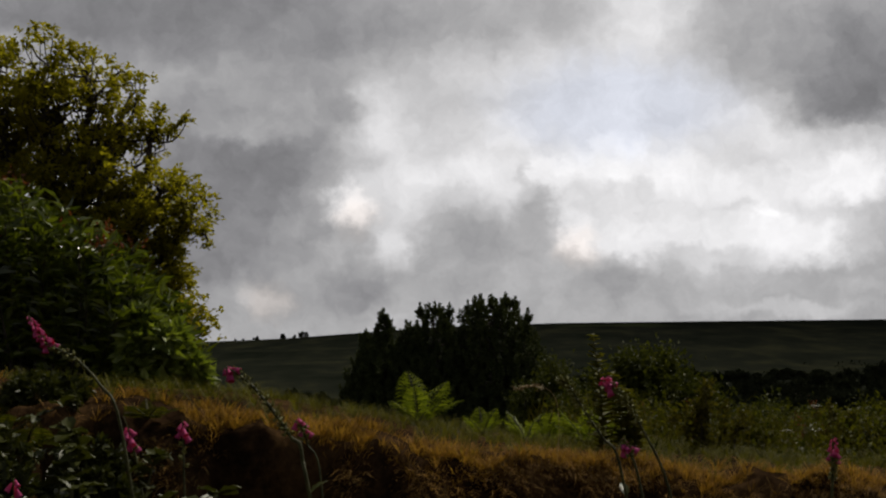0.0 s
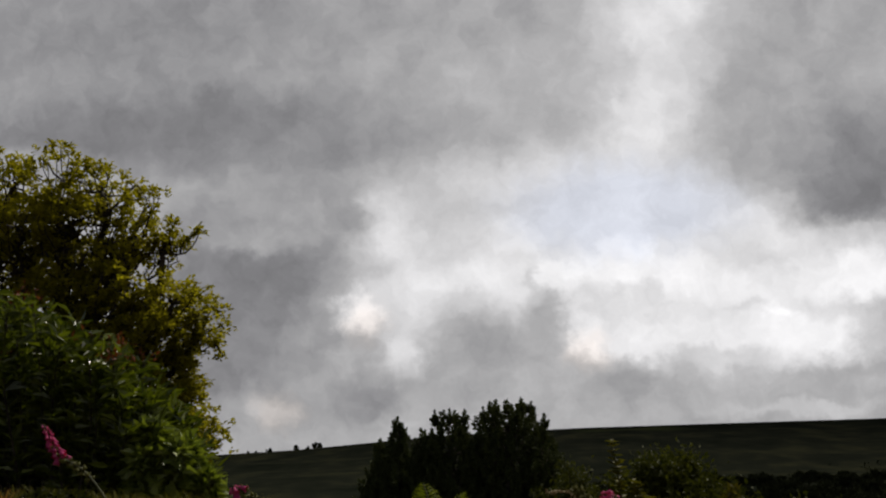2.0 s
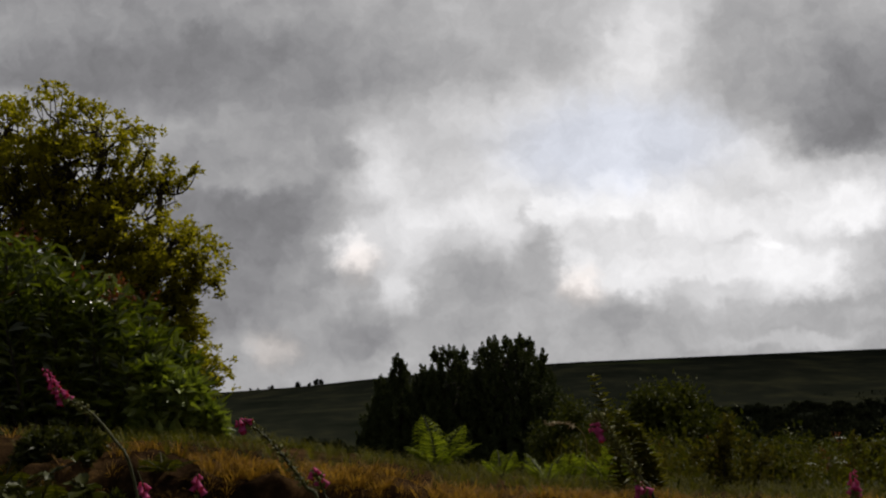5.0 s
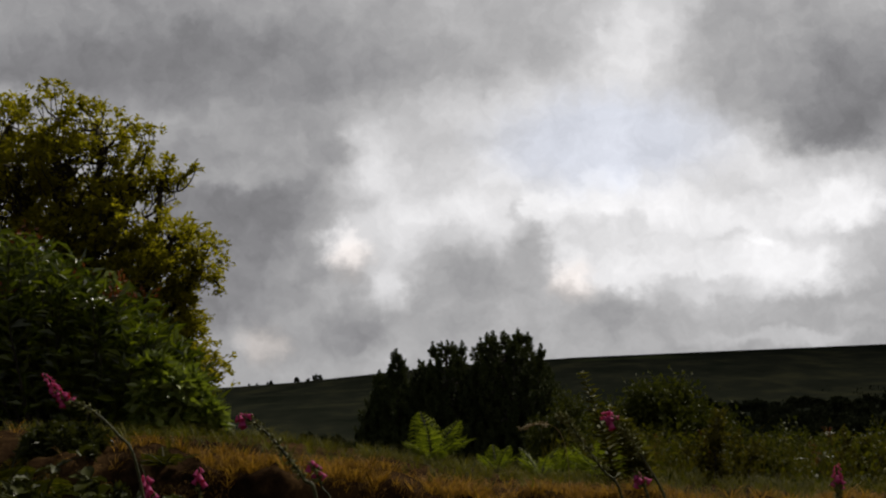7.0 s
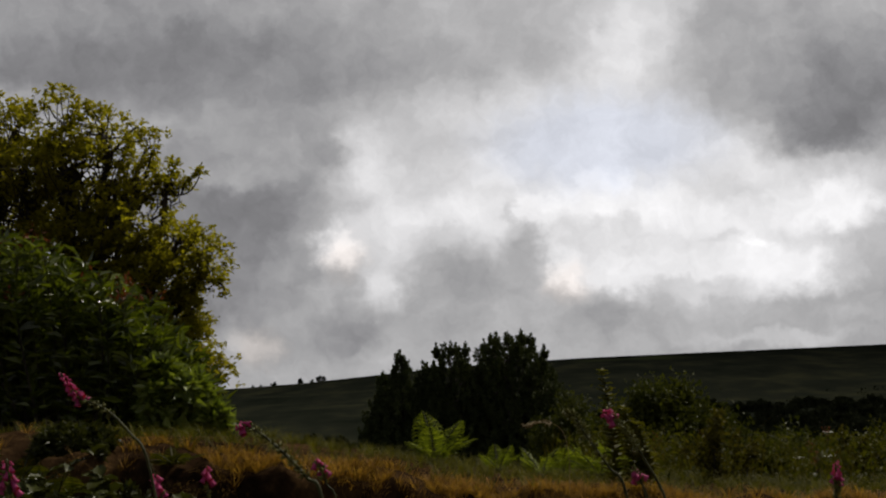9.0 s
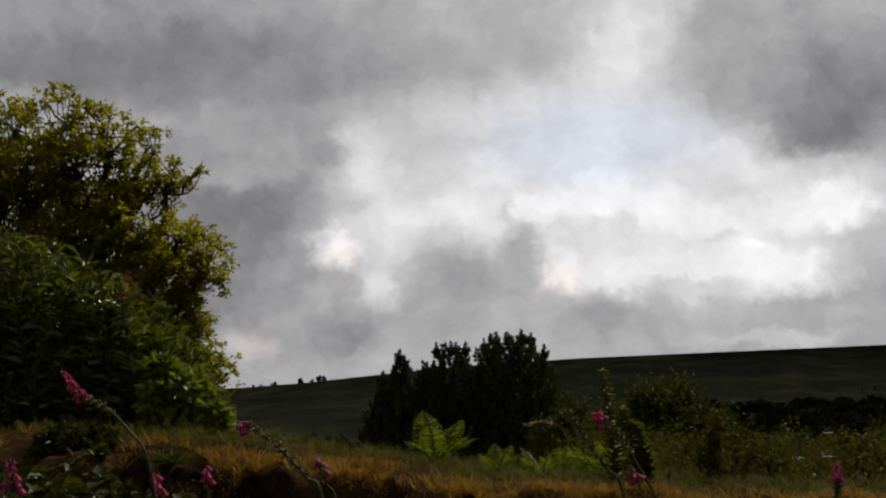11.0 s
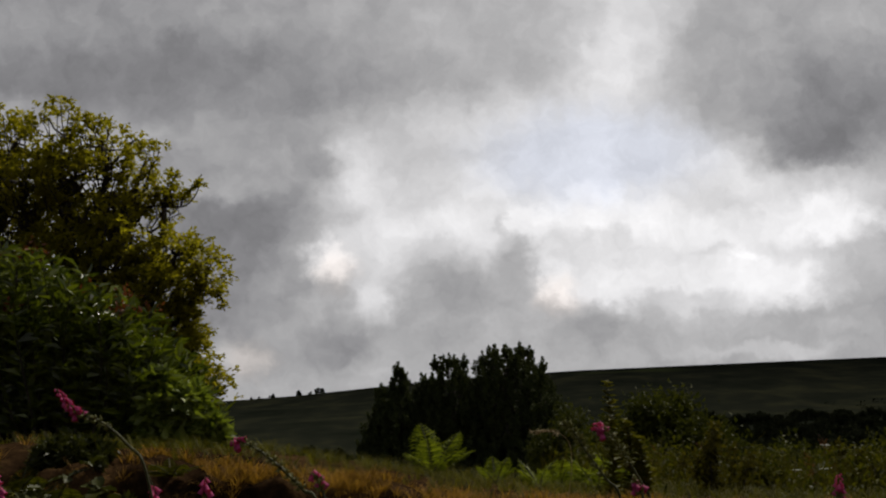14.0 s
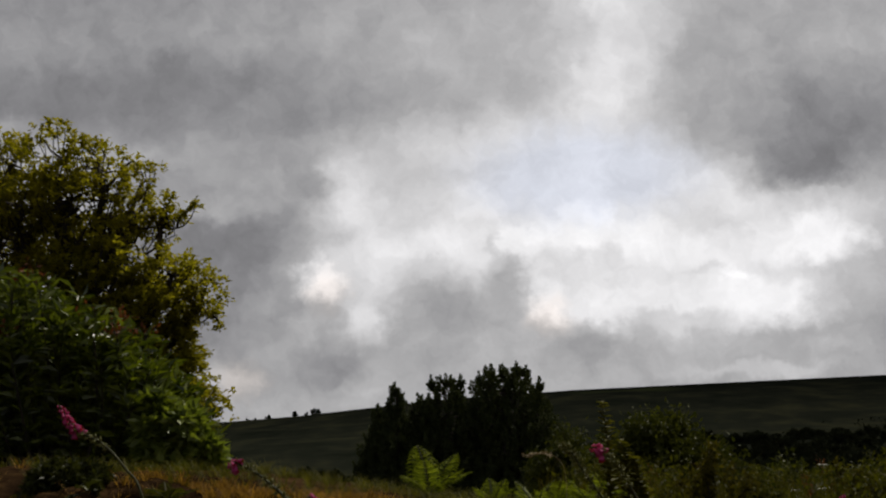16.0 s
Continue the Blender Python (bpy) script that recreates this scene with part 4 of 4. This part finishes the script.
def build_foxglove(points, bells, capsules, seed, label, size=1.0, thick=0.005, leaves=5, joint=None):
    """points: the stem from its foot to its tip; bells, capsules: stretches of the stem (0 to 1) and counts."""
    rng = np.random.default_rng(seed)
    pts = np.array(points, float)
    foot = pts[0]
    plant = thing("foxglove", foot, label, "foxglove", "foxgloves")
    line = spline(pts - foot, 40)
    along = np.linspace(0, 1, len(line))
    radii = np.interp(along, [0, 0.7, 1], [thick, thick * 0.75, thick * 0.3])
    cut = len(line) if joint is None else int(round(joint * (len(line) - 1))) + 1
    part("stem", mesh("stem", *tube(line[:cut], radii[:cut], 7), STEM, smooth=True), plant)
    spike, hub, split = plant, np.zeros(3), 1.01
    if joint is not None:
        hub, split = line[cut - 1], along[cut - 1]
        spike = part("flower_spike", mesh("flower_spike", *tube(line[cut - 1:] - hub, radii[cut - 1:], 7), STEM, smooth=True), plant,
                     "upper stem bearing the flowers", Matrix.Translation(hub))

    def hold(q):
        return (spike, Matrix.Translation(-Vector(hub))) if q > split else (plant, Matrix.Identity(4))


    def on(q):
        p = np.array([np.interp(q, along, line[:, i]) for i in range(3)])
        p2 = np.array([np.interp(min(q + 0.02, 1), along, line[:, i]) for i in range(3)])
        p1 = np.array([np.interp(q - 0.02, along, line[:, i]) for i in range(3)])
        return Vector(p), Vector(unit(p2 - p1))
    for a, b, n in bells:
        for k in range(n):
            q = a + (b - a) * (k + 0.5) / n
            o, way = on(q)
            an = k * 2.4 + rng.normal(0, 0.3)
            s = size * np.interp(k / max(n - 1, 1), [0, 1], [1.1, 0.35 if n > 8 else 0.7]) * rng.uniform(0.9, 1.1)
            out = way.orthogonal().normalized()
            out.rotate(Matrix.Rotation(an, 3, way))
            down = (out * 0.6 - way * 0.55 + Vector((0, -0.1, -0.5))).normalized()
            turn = (-down).to_track_quat("Z", "Y").to_matrix().to_4x4()
            owner, back = hold(q)
            part("bell", BELL_MESH, owner, "pink bell flower" if k == 0 else "", back @ Matrix.Translation(o + out * thick) @ turn @ Matrix.Scale(s, 4))
    for a, b, n in capsules:
        for k in range(n):
            q = a + (b - a) * (k + rng.uniform(0.2, 0.8)) / n
            o, way = on(q)
            owner, back = hold(q)
            out = way.orthogonal().normalized()
            out.rotate(Matrix.Rotation(k * 2.4 + rng.normal(0, 0.3), 3, way))
            d = (out + way * 0.7).normalized()
            part("capsule", CAPSULE_MESH, owner, "", back @ Matrix.Translation(o + out * thick * 0.8) @ d.to_track_quat("Z", "Y").to_matrix().to_4x4() @ Matrix.Scale(size * rng.uniform(0.9, 1.5), 4))
    for k in range(leaves):
        o, way = on(0.04 + 0.3 * k / max(leaves, 1))
        an = k * 2.4 + seed
        part("leaf", LEAF_MESH, plant, "", Matrix.Translation(o) @ pose(0, 0, 0, 0, 0, math.degrees(an)) @ pose(0, 0, 0, 35, 0, 0) @ Matrix.Scale(0.15 - 0.02 * k, 4))
    return plant


def leaf_mesh(name, mat, wide=0.4, seg=7, droop=0.35, ripple=0.03):
    """One broad leaf along +y, one unit long, cupped along the midrib, drooping, with a wavy rim and some thickness."""
    v = []
    for i in range(seg + 1):
        t = i / seg
        w = wide * 0.5 * math.sin(math.pi * min(1, t * 0.93 + 0.04)) ** 0.8
        z = 0.25 * t - droop * t * t
        r = ripple * (1 if i % 2 else -1)
        v += [(-w, t, z + 0.25 * w + r), (-w * 0.5, t, z + 0.06 * w - r), (0, t, z - 0.02), (w * 0.5, t, z + 0.06 * w + r), (w, t, z + 0.25 * w - r)]
    f = [[i * 5 + j, i * 5 + j + 1, (i + 1) * 5 + j + 1, (i + 1) * 5 + j] for i in range(seg) for j in range(4)]
    return mesh(name, v, f, mat, smooth=True)


LEAF_MESH = leaf_mesh("leaf", BRAMBLE)

fox_a = build_foxglove([(-0.95, 3.2, 0.0), (-1.0, 3.2, 0.9), (-1.08, 3.17, 1.45), (-1.14, 3.15, 1.60), (-1.20, 3.145, 1.69), (-1.28, 3.145, 1.755), (-1.33, 3.145, 1.85)],
                       [(0.83, 1.0, 26)], [(0.62, 0.88, 26)], 1, "leaning foxglove with a spire of pink bells", 0.62, 0.0055, joint=0.42)
fox_b = build_foxglove([(-0.42, 3.2, 0.0), (-0.45, 3.2, 0.9), (-0.51, 3.145, 1.352), (-0.558, 3.145, 1.421), (-0.62, 3.145, 1.49), (-0.71, 3.145, 1.57), (-0.79, 3.145, 1.61)],
                       [(0.95, 1.0, 6)], [(0.5, 0.95, 34)], 2, "bent foxglove, mostly gone to seed, pink bells at its tip", 0.7, 0.007, joint=0.34)
fox_c = build_foxglove([(0.55, 3.2, 0.0), (0.54, 3.2, 0.9), (0.483, 3.145, 1.329), (0.433, 3.145, 1.415), (0.366, 3.145, 1.52), (0.335, 3.145, 1.575), (0.30, 3.145, 1.60)],
                       [], [(0.5, 1.0, 30)], 3, "foxglove gone to seed with a bare curving tip", 0.8, 0.005)
fox_d = build_foxglove([(0.72, 3.22, 0.0), (0.68, 3.2, 0.9), (0.62, 3.145, 1.26), (0.54, 3.145, 1.449), (0.49, 3.145, 1.535), (0.44, 3.14, 1.585), (0.412, 3.13, 1.59)],
                       [(0.80, 1.0, 11)], [(0.5, 0.80, 30)], 4, "curved foxglove stem with seed capsules and drooping pink bells", 0.72, 0.005)
fox_d2 = build_foxglove([(0.62, 3.1, 0.0), (0.58, 3.1, 0.9), (0.53, 3.1, 1.26), (0.50, 3.1, 1.37), (0.472, 3.1, 1.41)],
                        [(0.84, 1.0, 6)], [(0.7, 0.95, 14)], 8, "short foxglove stem with a last pink bell", 0.7, 0.005)
fox_e = build_foxglove([(1.30, 3.66, 0.3), (1.31, 3.65, 0.8), (1.333, 3.645, 1.174), (1.345, 3.645, 1.30), (1.349, 3.645, 1.375)],
                       [(0.76, 1.0, 14)], [(0.55, 0.76, 20)], 5, "upright foxglove with a tuft of pink bells on top", 0.66, 0.007)
fox_f = build_foxglove([(-1.25, 4.1, 0.7), (-1.29, 4.12, 1.1), (-1.34, 4.14, 1.31), (-1.39, 4.145, 1.45)],
                       [(0.72, 0.9, 7)], [(0.45, 0.7, 6)], 6, "pink foxglove against the shaded bank", 1.0, 0.005)
fox_g = build_foxglove([(-1.10, 4.1, 0.75), (-1.13, 4.13, 1.2), (-1.146, 4.145, 1.43)],
                       [(0.88, 1.0, 6)], [(0.55, 0.8, 5)], 7, "small pink foxglove against the shaded bank", 0.9, 0.005)
fox_h = build_foxglove([(-0.44, 3.3, 0.0), (-0.45, 3.3, 0.9), (-0.475, 3.3, 1.3), (-0.515, 3.3, 1.39), (-0.53, 3.3, 1.44), (-0.55, 3.3, 1.475)],
                       [(0.80, 0.83, 2), (0.97, 1.0, 3)], [(0.6, 0.95, 10)], 9, "foxglove with a few scattered pink bells", 0.8, 0.004)
fox_j = build_foxglove([(-0.36, 3.0, 0.0), (-0.37, 3.0, 0.8), (-0.385, 3.0, 1.23)],
                       [(0.97, 1.0, 4)], [(0.6, 0.95, 10)], 10, "low foxglove with pink bells at the top", 0.8, 0.005)
fox_k = build_foxglove([(-1.40, 3.0, 0.0), (-1.41, 3.0, 0.8), (-1.44, 3.0, 1.25), (-1.46, 3.0, 1.42), (-1.475, 3.0, 1.53)],
                       [(0.80, 1.0, 15)], [(0.6, 0.9, 18)], 12, "foxglove with pink bells on a thick leaning stem", 0.85, 0.009)
fox_l = build_foxglove([(-1.38, 3.15, 0.0), (-1.39, 3.15, 0.8), (-1.40, 3.15, 1.31)],
                       [(0.97, 1.0, 3)], [(0.7, 0.95, 8)], 13, "low foxglove with a last pink bell", 0.75, 0.005)


def build_weed():
    """Tall leafy stem with paired leaves growing smaller upwards."""
    rng = np.random.default_rng(61)
    foot = np.array([0.93, 6.1, float(land(0.93, 6.1))])
    weed = thing("tall_weed", foot, "tall pale green leafy weed standing above the grass", "weed")
    for dx, h in ((0.0, 0.72), (0.12, 0.48), (0.2, 0.38)):
        line = bend((dx, 0, -0.05), (dx - 0.05, 0, h), (0.02, 0, 0), 10)
        st = part("stem", mesh("stem", *tube(line, np.linspace(0.007, 0.003, 10), 6), STEM), weed)
        P, D, L = [], [], []
        for k, q in enumerate(np.linspace(0.1, 1.0, 26)):
            at = np.array([np.interp(q, np.linspace(0, 1, 10), line[:, i]) for i in range(3)])
            for s in range(5):
                an = k * 1.9 + s * 1.3
                P.append(at)
                D.append((math.cos(an), math.sin(an), 0.5 + rng.normal(0, 0.2)))
                L.append(np.interp(q, [0, 0.6, 1], [0.10, 0.08, 0.05]) * rng.uniform(0.8, 1.2))
        P, D, L = np.array(P), np.array(D), np.array(L)
        v, f = blades(P, D, np.tile([0.0, 0, 1], (len(P), 1)), L, L * 0.55, 0.15, 0.2)
        part("leaves", mesh("leaves", v, f, GRASS), st)
    return weed


weed = build_weed()


def build_plume():
    """A nodding grass head on a thin stalk."""
    rng = np.random.default_rng(62)
    foot = np.array([0.54, 5.25, float(land(0.54, 5.25))])
    ob = thing("grass_plume", foot, "nodding straw-coloured grass head on a thin stalk", "grass")
    line = spline([(0, 0, 0), (0.04, 0, 0.22), (0.03, 0, 0.36), (-0.05, 0, 0.42), (-0.16, 0, 0.42)], 24)
    part("stalk", mesh("stalk", *tube(line, 0.0018, 5), STRAW), ob)
    head = line[-9:]
    P = np.repeat(head, 9, 0) + rng.normal(0, 0.006, (len(head) * 9, 3))
    L = rng.uniform(0.015, 0.03, len(P))
    v, f = blades(P, rand_dirs(rng, len(P)) * 0.6 + [-1, 0, -0.1], rand_dirs(rng, len(P)), L, L * 0.3)
    part("head", mesh("head", v, f, STRAW), ob, "straw-coloured seed head")
    return ob


plume = build_plume()


def build_undergrowth():
    """Brambles and broad leaves in the shade at the bank's foot."""
    rng = np.random.default_rng(71)
    for k in range(10):
        x = -2.1 + 0.09 * k + rng.normal(0, 0.05)
        y = 3.25 + 0.7 * rng.random()
        foot = np.array([x, y, float(land(x, y))])
        ob = thing("bramble", foot, "arching bramble with dark toothed leaves", "bramble", "brambles at the bank's foot")
        tip = np.array([rng.normal(0.1, 0.35), rng.normal(0, 0.15), (1.50 if x < -1.3 else 1.30) + rng.uniform(-0.35, 0.02) - foot[2]])
        line = bend((0, 0, 0), tip, (rng.normal(0, 0.1), 0, 0.25), 14)
        part("cane", mesh("cane", *tube(line, np.linspace(0.006, 0.002, 14), 5), STEM), ob)
        for t in range(4, 14):
            for s in range(3):
                m = pose(*line[t], 0, 0, rng.uniform(0, 360)) @ pose(0, 0, 0, rng.uniform(-20, 40), rng.normal(0, 20), 0)
                part("leaf", BRAMBLE_LEAF, ob, "", m @ Matrix.Scale(rng.uniform(0.045, 0.085), 4))
    for k in range(7):
        x = -1.8 + 1.05 * rng.random()
        y = 3.1 + 0.5 * rng.random()
        foot = np.array([x, y, float(land(x, y))])
        ob = thing("broad_leaf_plant", foot, "clump of broad grey-green basal leaves", "plant", "broad-leaved plants")
        high = rng.uniform(0.95, 1.27) - foot[2]
        line = bend((0, 0, 0), (rng.normal(0, 0.05), rng.normal(0, 0.05), high), (0.03, 0, 0), 8)
        part("stem", mesh("stem", *tube(line, np.linspace(0.007, 0.004, 8), 5), STEM), ob)
        for s in range(12):
            t = min(7, 5 + s // 4)
            m = pose(*line[t], 0, 0, s * 137 + 20 * rng.random()) @ pose(0, 0, 0, rng.uniform(0, 45), 0, 0)
            part("leaf", LEAF_MESH, ob, "", m @ Matrix.Scale(rng.uniform(0.05, 0.12), 4))


BRAMBLE_LEAF = leaf_mesh("bramble_leaf", BRAMBLE, 0.7, 5, 0.3, 0.04)
build_undergrowth()
# ferns given the dark bramble leaf colour to stand for shade on the face
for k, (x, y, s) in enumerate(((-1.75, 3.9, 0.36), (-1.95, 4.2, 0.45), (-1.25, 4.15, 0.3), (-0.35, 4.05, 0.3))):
    build_fern(x, y, s, 80 + k, "fern on the bank's face, in dark bramble leaf colour as shade",
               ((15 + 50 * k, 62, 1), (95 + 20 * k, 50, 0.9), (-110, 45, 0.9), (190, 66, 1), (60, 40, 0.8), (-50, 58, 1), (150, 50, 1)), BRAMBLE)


# ferns in a lighter leaf colour than the face's, standing for sunlight
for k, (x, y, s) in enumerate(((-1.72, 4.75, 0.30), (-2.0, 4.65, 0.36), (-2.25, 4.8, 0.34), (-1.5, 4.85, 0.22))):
    build_fern(x, y, s, 180 + k, "fern on the bank's top edge, in lighter weed colour as sunlight",
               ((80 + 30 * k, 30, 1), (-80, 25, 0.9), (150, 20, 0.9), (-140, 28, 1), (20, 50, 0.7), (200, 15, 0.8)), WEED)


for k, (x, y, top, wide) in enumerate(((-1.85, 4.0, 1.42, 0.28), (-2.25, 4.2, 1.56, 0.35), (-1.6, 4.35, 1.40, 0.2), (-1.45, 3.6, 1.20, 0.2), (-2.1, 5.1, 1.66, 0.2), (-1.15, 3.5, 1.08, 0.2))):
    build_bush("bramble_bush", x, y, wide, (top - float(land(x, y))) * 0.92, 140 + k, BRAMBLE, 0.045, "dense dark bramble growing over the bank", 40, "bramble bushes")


def build_umbel(x, y, high, seed):
    """White umbel: ribbed stalk, spreading rays, flat head of tiny flowers."""
    rng = np.random.default_rng(seed)
    foot = np.array([x, y, float(land(x, y))])
    ob = thing("cow_parsley", foot, "small white umbel flower on a thin stalk in the meadow", "wildflower", "white umbels")
    line = bend((0, 0, 0), (rng.normal(0, 0.06), 0, high), (0.02, 0, 0), 8)
    part("stalk", mesh("stalk", *tube(line, np.linspace(0.004, 0.002, 8), 5), STEM), ob)
    P = []
    for k in range(9):
        an, d = k * 2.4, 0.05 * math.sqrt((k + 0.5) / 9)
        c = line[-1] + [math.cos(an) * d, math.sin(an) * d, 0.03 - d * 0.2]
        part("ray", mesh("ray", *tube(bend(line[-1], c, (0, 0, -0.006), 4), 0.001, 4), STEM), ob)
        P.append(c + rng.normal(0, 0.007, (9, 3)) * [1, 1, 0.2])
    P = np.vstack(P)
    v, f = blades(P, rand_dirs(rng, len(P)) * [1, 1, 0.15], np.tile([0.0, 0, 1], (len(P), 1)), np.full(len(P), 0.009), np.full(len(P), 0.008))
    part("flower_head", mesh("flower_head", v, f, WHITE), ob, "flat white flower head")


for k, (x, y, h) in enumerate(((2.95, 8.1, 0.42), (2.75, 8.0, 0.2), (3.0, 7.6, 0.25), (3.55, 8.4, 0.3), (4.1, 8.8, 0.45), (3.9, 8.0, 0.22))):
    build_umbel(x, y, h, 90 + k)


def build_dock(x, y, high, seed):
    """Dock: reddish stem with whorls of rust-brown seeds and a few long leaves."""
    rng = np.random.default_rng(seed)
    foot = np.array([x, y, float(land(x, y))])
    ob = thing("dock_plant", foot, "rust-red dock seed spike among meadow weeds", "weed", "dock plants")
    line = bend((0, 0, 0), (rng.normal(0, 0.08), 0, high), (0.02, 0, 0), 10)
    part("stem", mesh("stem", *tube(line, np.linspace(0.006, 0.002, 10), 5), STEM), ob)
    P = np.repeat(line[4:], 26, 0) + rng.normal(0, 0.022, (26 * 6, 3))
    v, f = blades(P, rand_dirs(rng, len(P)), rand_dirs(rng, len(P)), rng.uniform(0.01, 0.02, len(P)), np.full(len(P), 0.01))
    tagged(part("seed_spike", mesh("seed_spike", v, f, REDTIP), ob, "rust-red seed spike"), kind="stuff")
    for k in range(4):
        part("leaf", LEAF_MESH, ob, "", pose(0, 0, 0.04 + 0.05 * k, 0, 0, 100 * k) @ pose(0, 0, 0, 40, 0, 0) @ Matrix.Scale(0.2, 4))


for k, (x, y, h) in enumerate(((2.98, 8.2, 0.36), (2.2, 8.6, 0.35), (3.6, 9.2, 0.5), (4.4, 9.0, 0.45), (1.9, 9.4, 0.4), (2.7, 10.0, 0.5))):
    build_dock(x, y, h, 120 + k)


# ---- movement ----
def sway(ob, tip, rows, drop=1.0):
    """Rock a plant about its foot: rows of seconds and the tip's sideways shift in metres."""
    base = ob.location.copy()
    high = (tip[2] - base.z) * drop
    walk(ob, [(t, Matrix.Translation(base) @ pose(0, 0, 0, 0, math.degrees(math.atan2(dx, high)), 0)) for t, dx in rows])


def rock(plant, rows):
    """Rock a plant's flower spike on its stem: rows of seconds and degrees of lean."""
    spike = next(o for o in plant.children if o.name.startswith("flower_spike"))
    hub = spike.location.copy()
    walk(spike, [(t, Matrix.Translation(hub) @ pose(0, 0, 0, 0, lean, 0)) for t, lean in rows])


def motions():
    walk(clouds, [(t, pose(0, 0, 0, 0, 0, turn)) for t, turn in ((0, 0.0), (4, 0.4), (6.5, 0.8), (8, 1.3), (11.5, 1.75), (16, 2.27))])
    rock(fox_a, ((0, -9.6), (0.5, 0.0), (1, -7.6), (1.5, 4.3), (2, -3.6), (2.5, 1.5), (3, -10.5), (3.5, -0.0), (4, -7.7), (6.5, -5.0), (7, -12.4), (7.5, -7.8), (8, -17.1), (8.5, -6.4), (9, -10.9), (11.5, -9.6), (12, -11.2), (12.5, -6.9), (13, -8.9), (13.5, -7.6), (14, -14.0), (14.5, -8.2), (15, -8.2), (15.5, -7.3), (16, -8.6)))
    rock(fox_b, ((0, 7.6), (0.5, 0.0), (1, 4.1), (1.5, 6.5), (2, 5.6), (2.5, 4.7), (3.5, 6.7), (7, 6.5), (7.5, 1.2), (8, 6.1), (8.5, -1.1), (9, 0.4), (12, 0.5), (12.5, -1.1), (13, 1.3), (13.5, -2.5), (14, -2.4), (14.5, -3.3), (15, 0.4), (15.5, -2.2), (16, -1.4)))
    sway(fox_c, (0.3, 3.1, 1.6), ((0, -0.013), (0.5, 0.000), (1, 0.009), (1.5, -0.029), (2, -0.032), (2.5, -0.039), (3, -0.064), (3.5, 0.003), (6.5, 0.038), (7, -0.034), (7.5, 0.044), (8, -0.031), (8.5, 0.011), (9, 0.001), (11.5, -0.007), (12, 0.022), (12.5, 0.008), (13, -0.009), (13.5, 0.018), (14, 0.008), (14.5, 0.028), (15, 0.019), (15.5, 0.030), (16, 0.013)))
    sway(fox_d, (0.41, 3.1, 1.57), ((0, 0.001), (0.5, 0.000), (1, 0.006), (1.5, -0.042), (2.5, -0.068), (3, -0.060), (3.5, -0.097), (4, -0.107), (6.5, -0.032), (7, -0.011), (7.5, 0.012), (8, -0.011), (8.5, 0.019), (9, 0.006), (11.5, -0.027), (12, 0.008), (12.5, -0.008), (13, -0.030), (13.5, 0.004), (14, -0.009), (14.5, 0.016), (15, 0.005), (15.5, 0.020), (16, -0.002)))
    sway(fox_d2, (0.47, 3.1, 1.4), ((0, -0.004), (0.5, 0.000), (1, 0.004), (1.5, -0.020), (3.5, -0.044), (4, -0.035), (6.5, -0.025), (7, 0.015), (7.5, 0.000), (8, 0.024), (8.5, 0.013), (9, 0.025), (11.5, 0.016), (12, 0.022), (12.5, 0.022), (13, -0.005), (13.5, 0.044), (16, 0.044)))
    sway(fox_e, (1.35, 3.6, 1.36), ((0, -0.002), (0.5, 0.000), (1, 0.008), (1.5, -0.043), (3, -0.053), (3.5, -0.090), (4, -0.054), (6.5, -0.020), (7, -0.012), (7.5, 0.007), (8, 0.025), (8.5, 0.036), (9, 0.022), (11.5, 0.029), (12, 0.042), (12.5, 0.029), (13, 0.003), (13.5, 0.032), (14, 0.056), (14.5, 0.077), (16, 0.077)))
    sway(fox_k, (-1.475, 3.0, 1.53), ((0, -0.36), (2, -0.32), (2.5, -0.05), (3, -0.06), (3.5, -0.08), (4, -0.10), (6.5, -0.10), (7, -0.09), (8, -0.10), (8.5, 0.0), (9, -0.01), (11.5, 0.0), (12, -0.03), (12.5, -0.02), (13, -0.01), (13.5, -0.01), (14, -0.05), (14.5, 0.02), (15, 0.02), (16, -0.04)))
    sway(plume, (0.5, 5.2, float(land(0.54, 5.25)) + 0.42), ((0, -0.045), (0.5, 0), (1, -0.01), (1.5, 0.03), (2.5, 0.0), (3, -0.04), (3.5, 0.15), (4, 0.02), (6.5, 0.04), (7, -0.08), (8, -0.03), (9, -0.06), (11.5, -0.04), (12.5, 0.03), (13.5, -0.02), (14.5, 0.03), (16, -0.02)))
    sway(weed, (0.9, 6.1, 1.8), ((0, 0.008), (0.5, 0.000), (1, 0.020), (1.5, 0.004), (2, 0.004), (2.5, 0.074), (3, 0.026), (3.5, 0.007), (4, -0.017), (6.5, -0.162), (7, -0.112), (7.5, 0.006), (8, -0.046), (8.5, 0.073), (9, 0.012), (11.5, 0.018), (12, 0.043), (12.5, 0.057), (13, 0.054), (13.5, 0.094), (14, 0.061), (14.5, 0.068), (15, 0.030), (15.5, 0.092), (16, 0.053)))


motions()
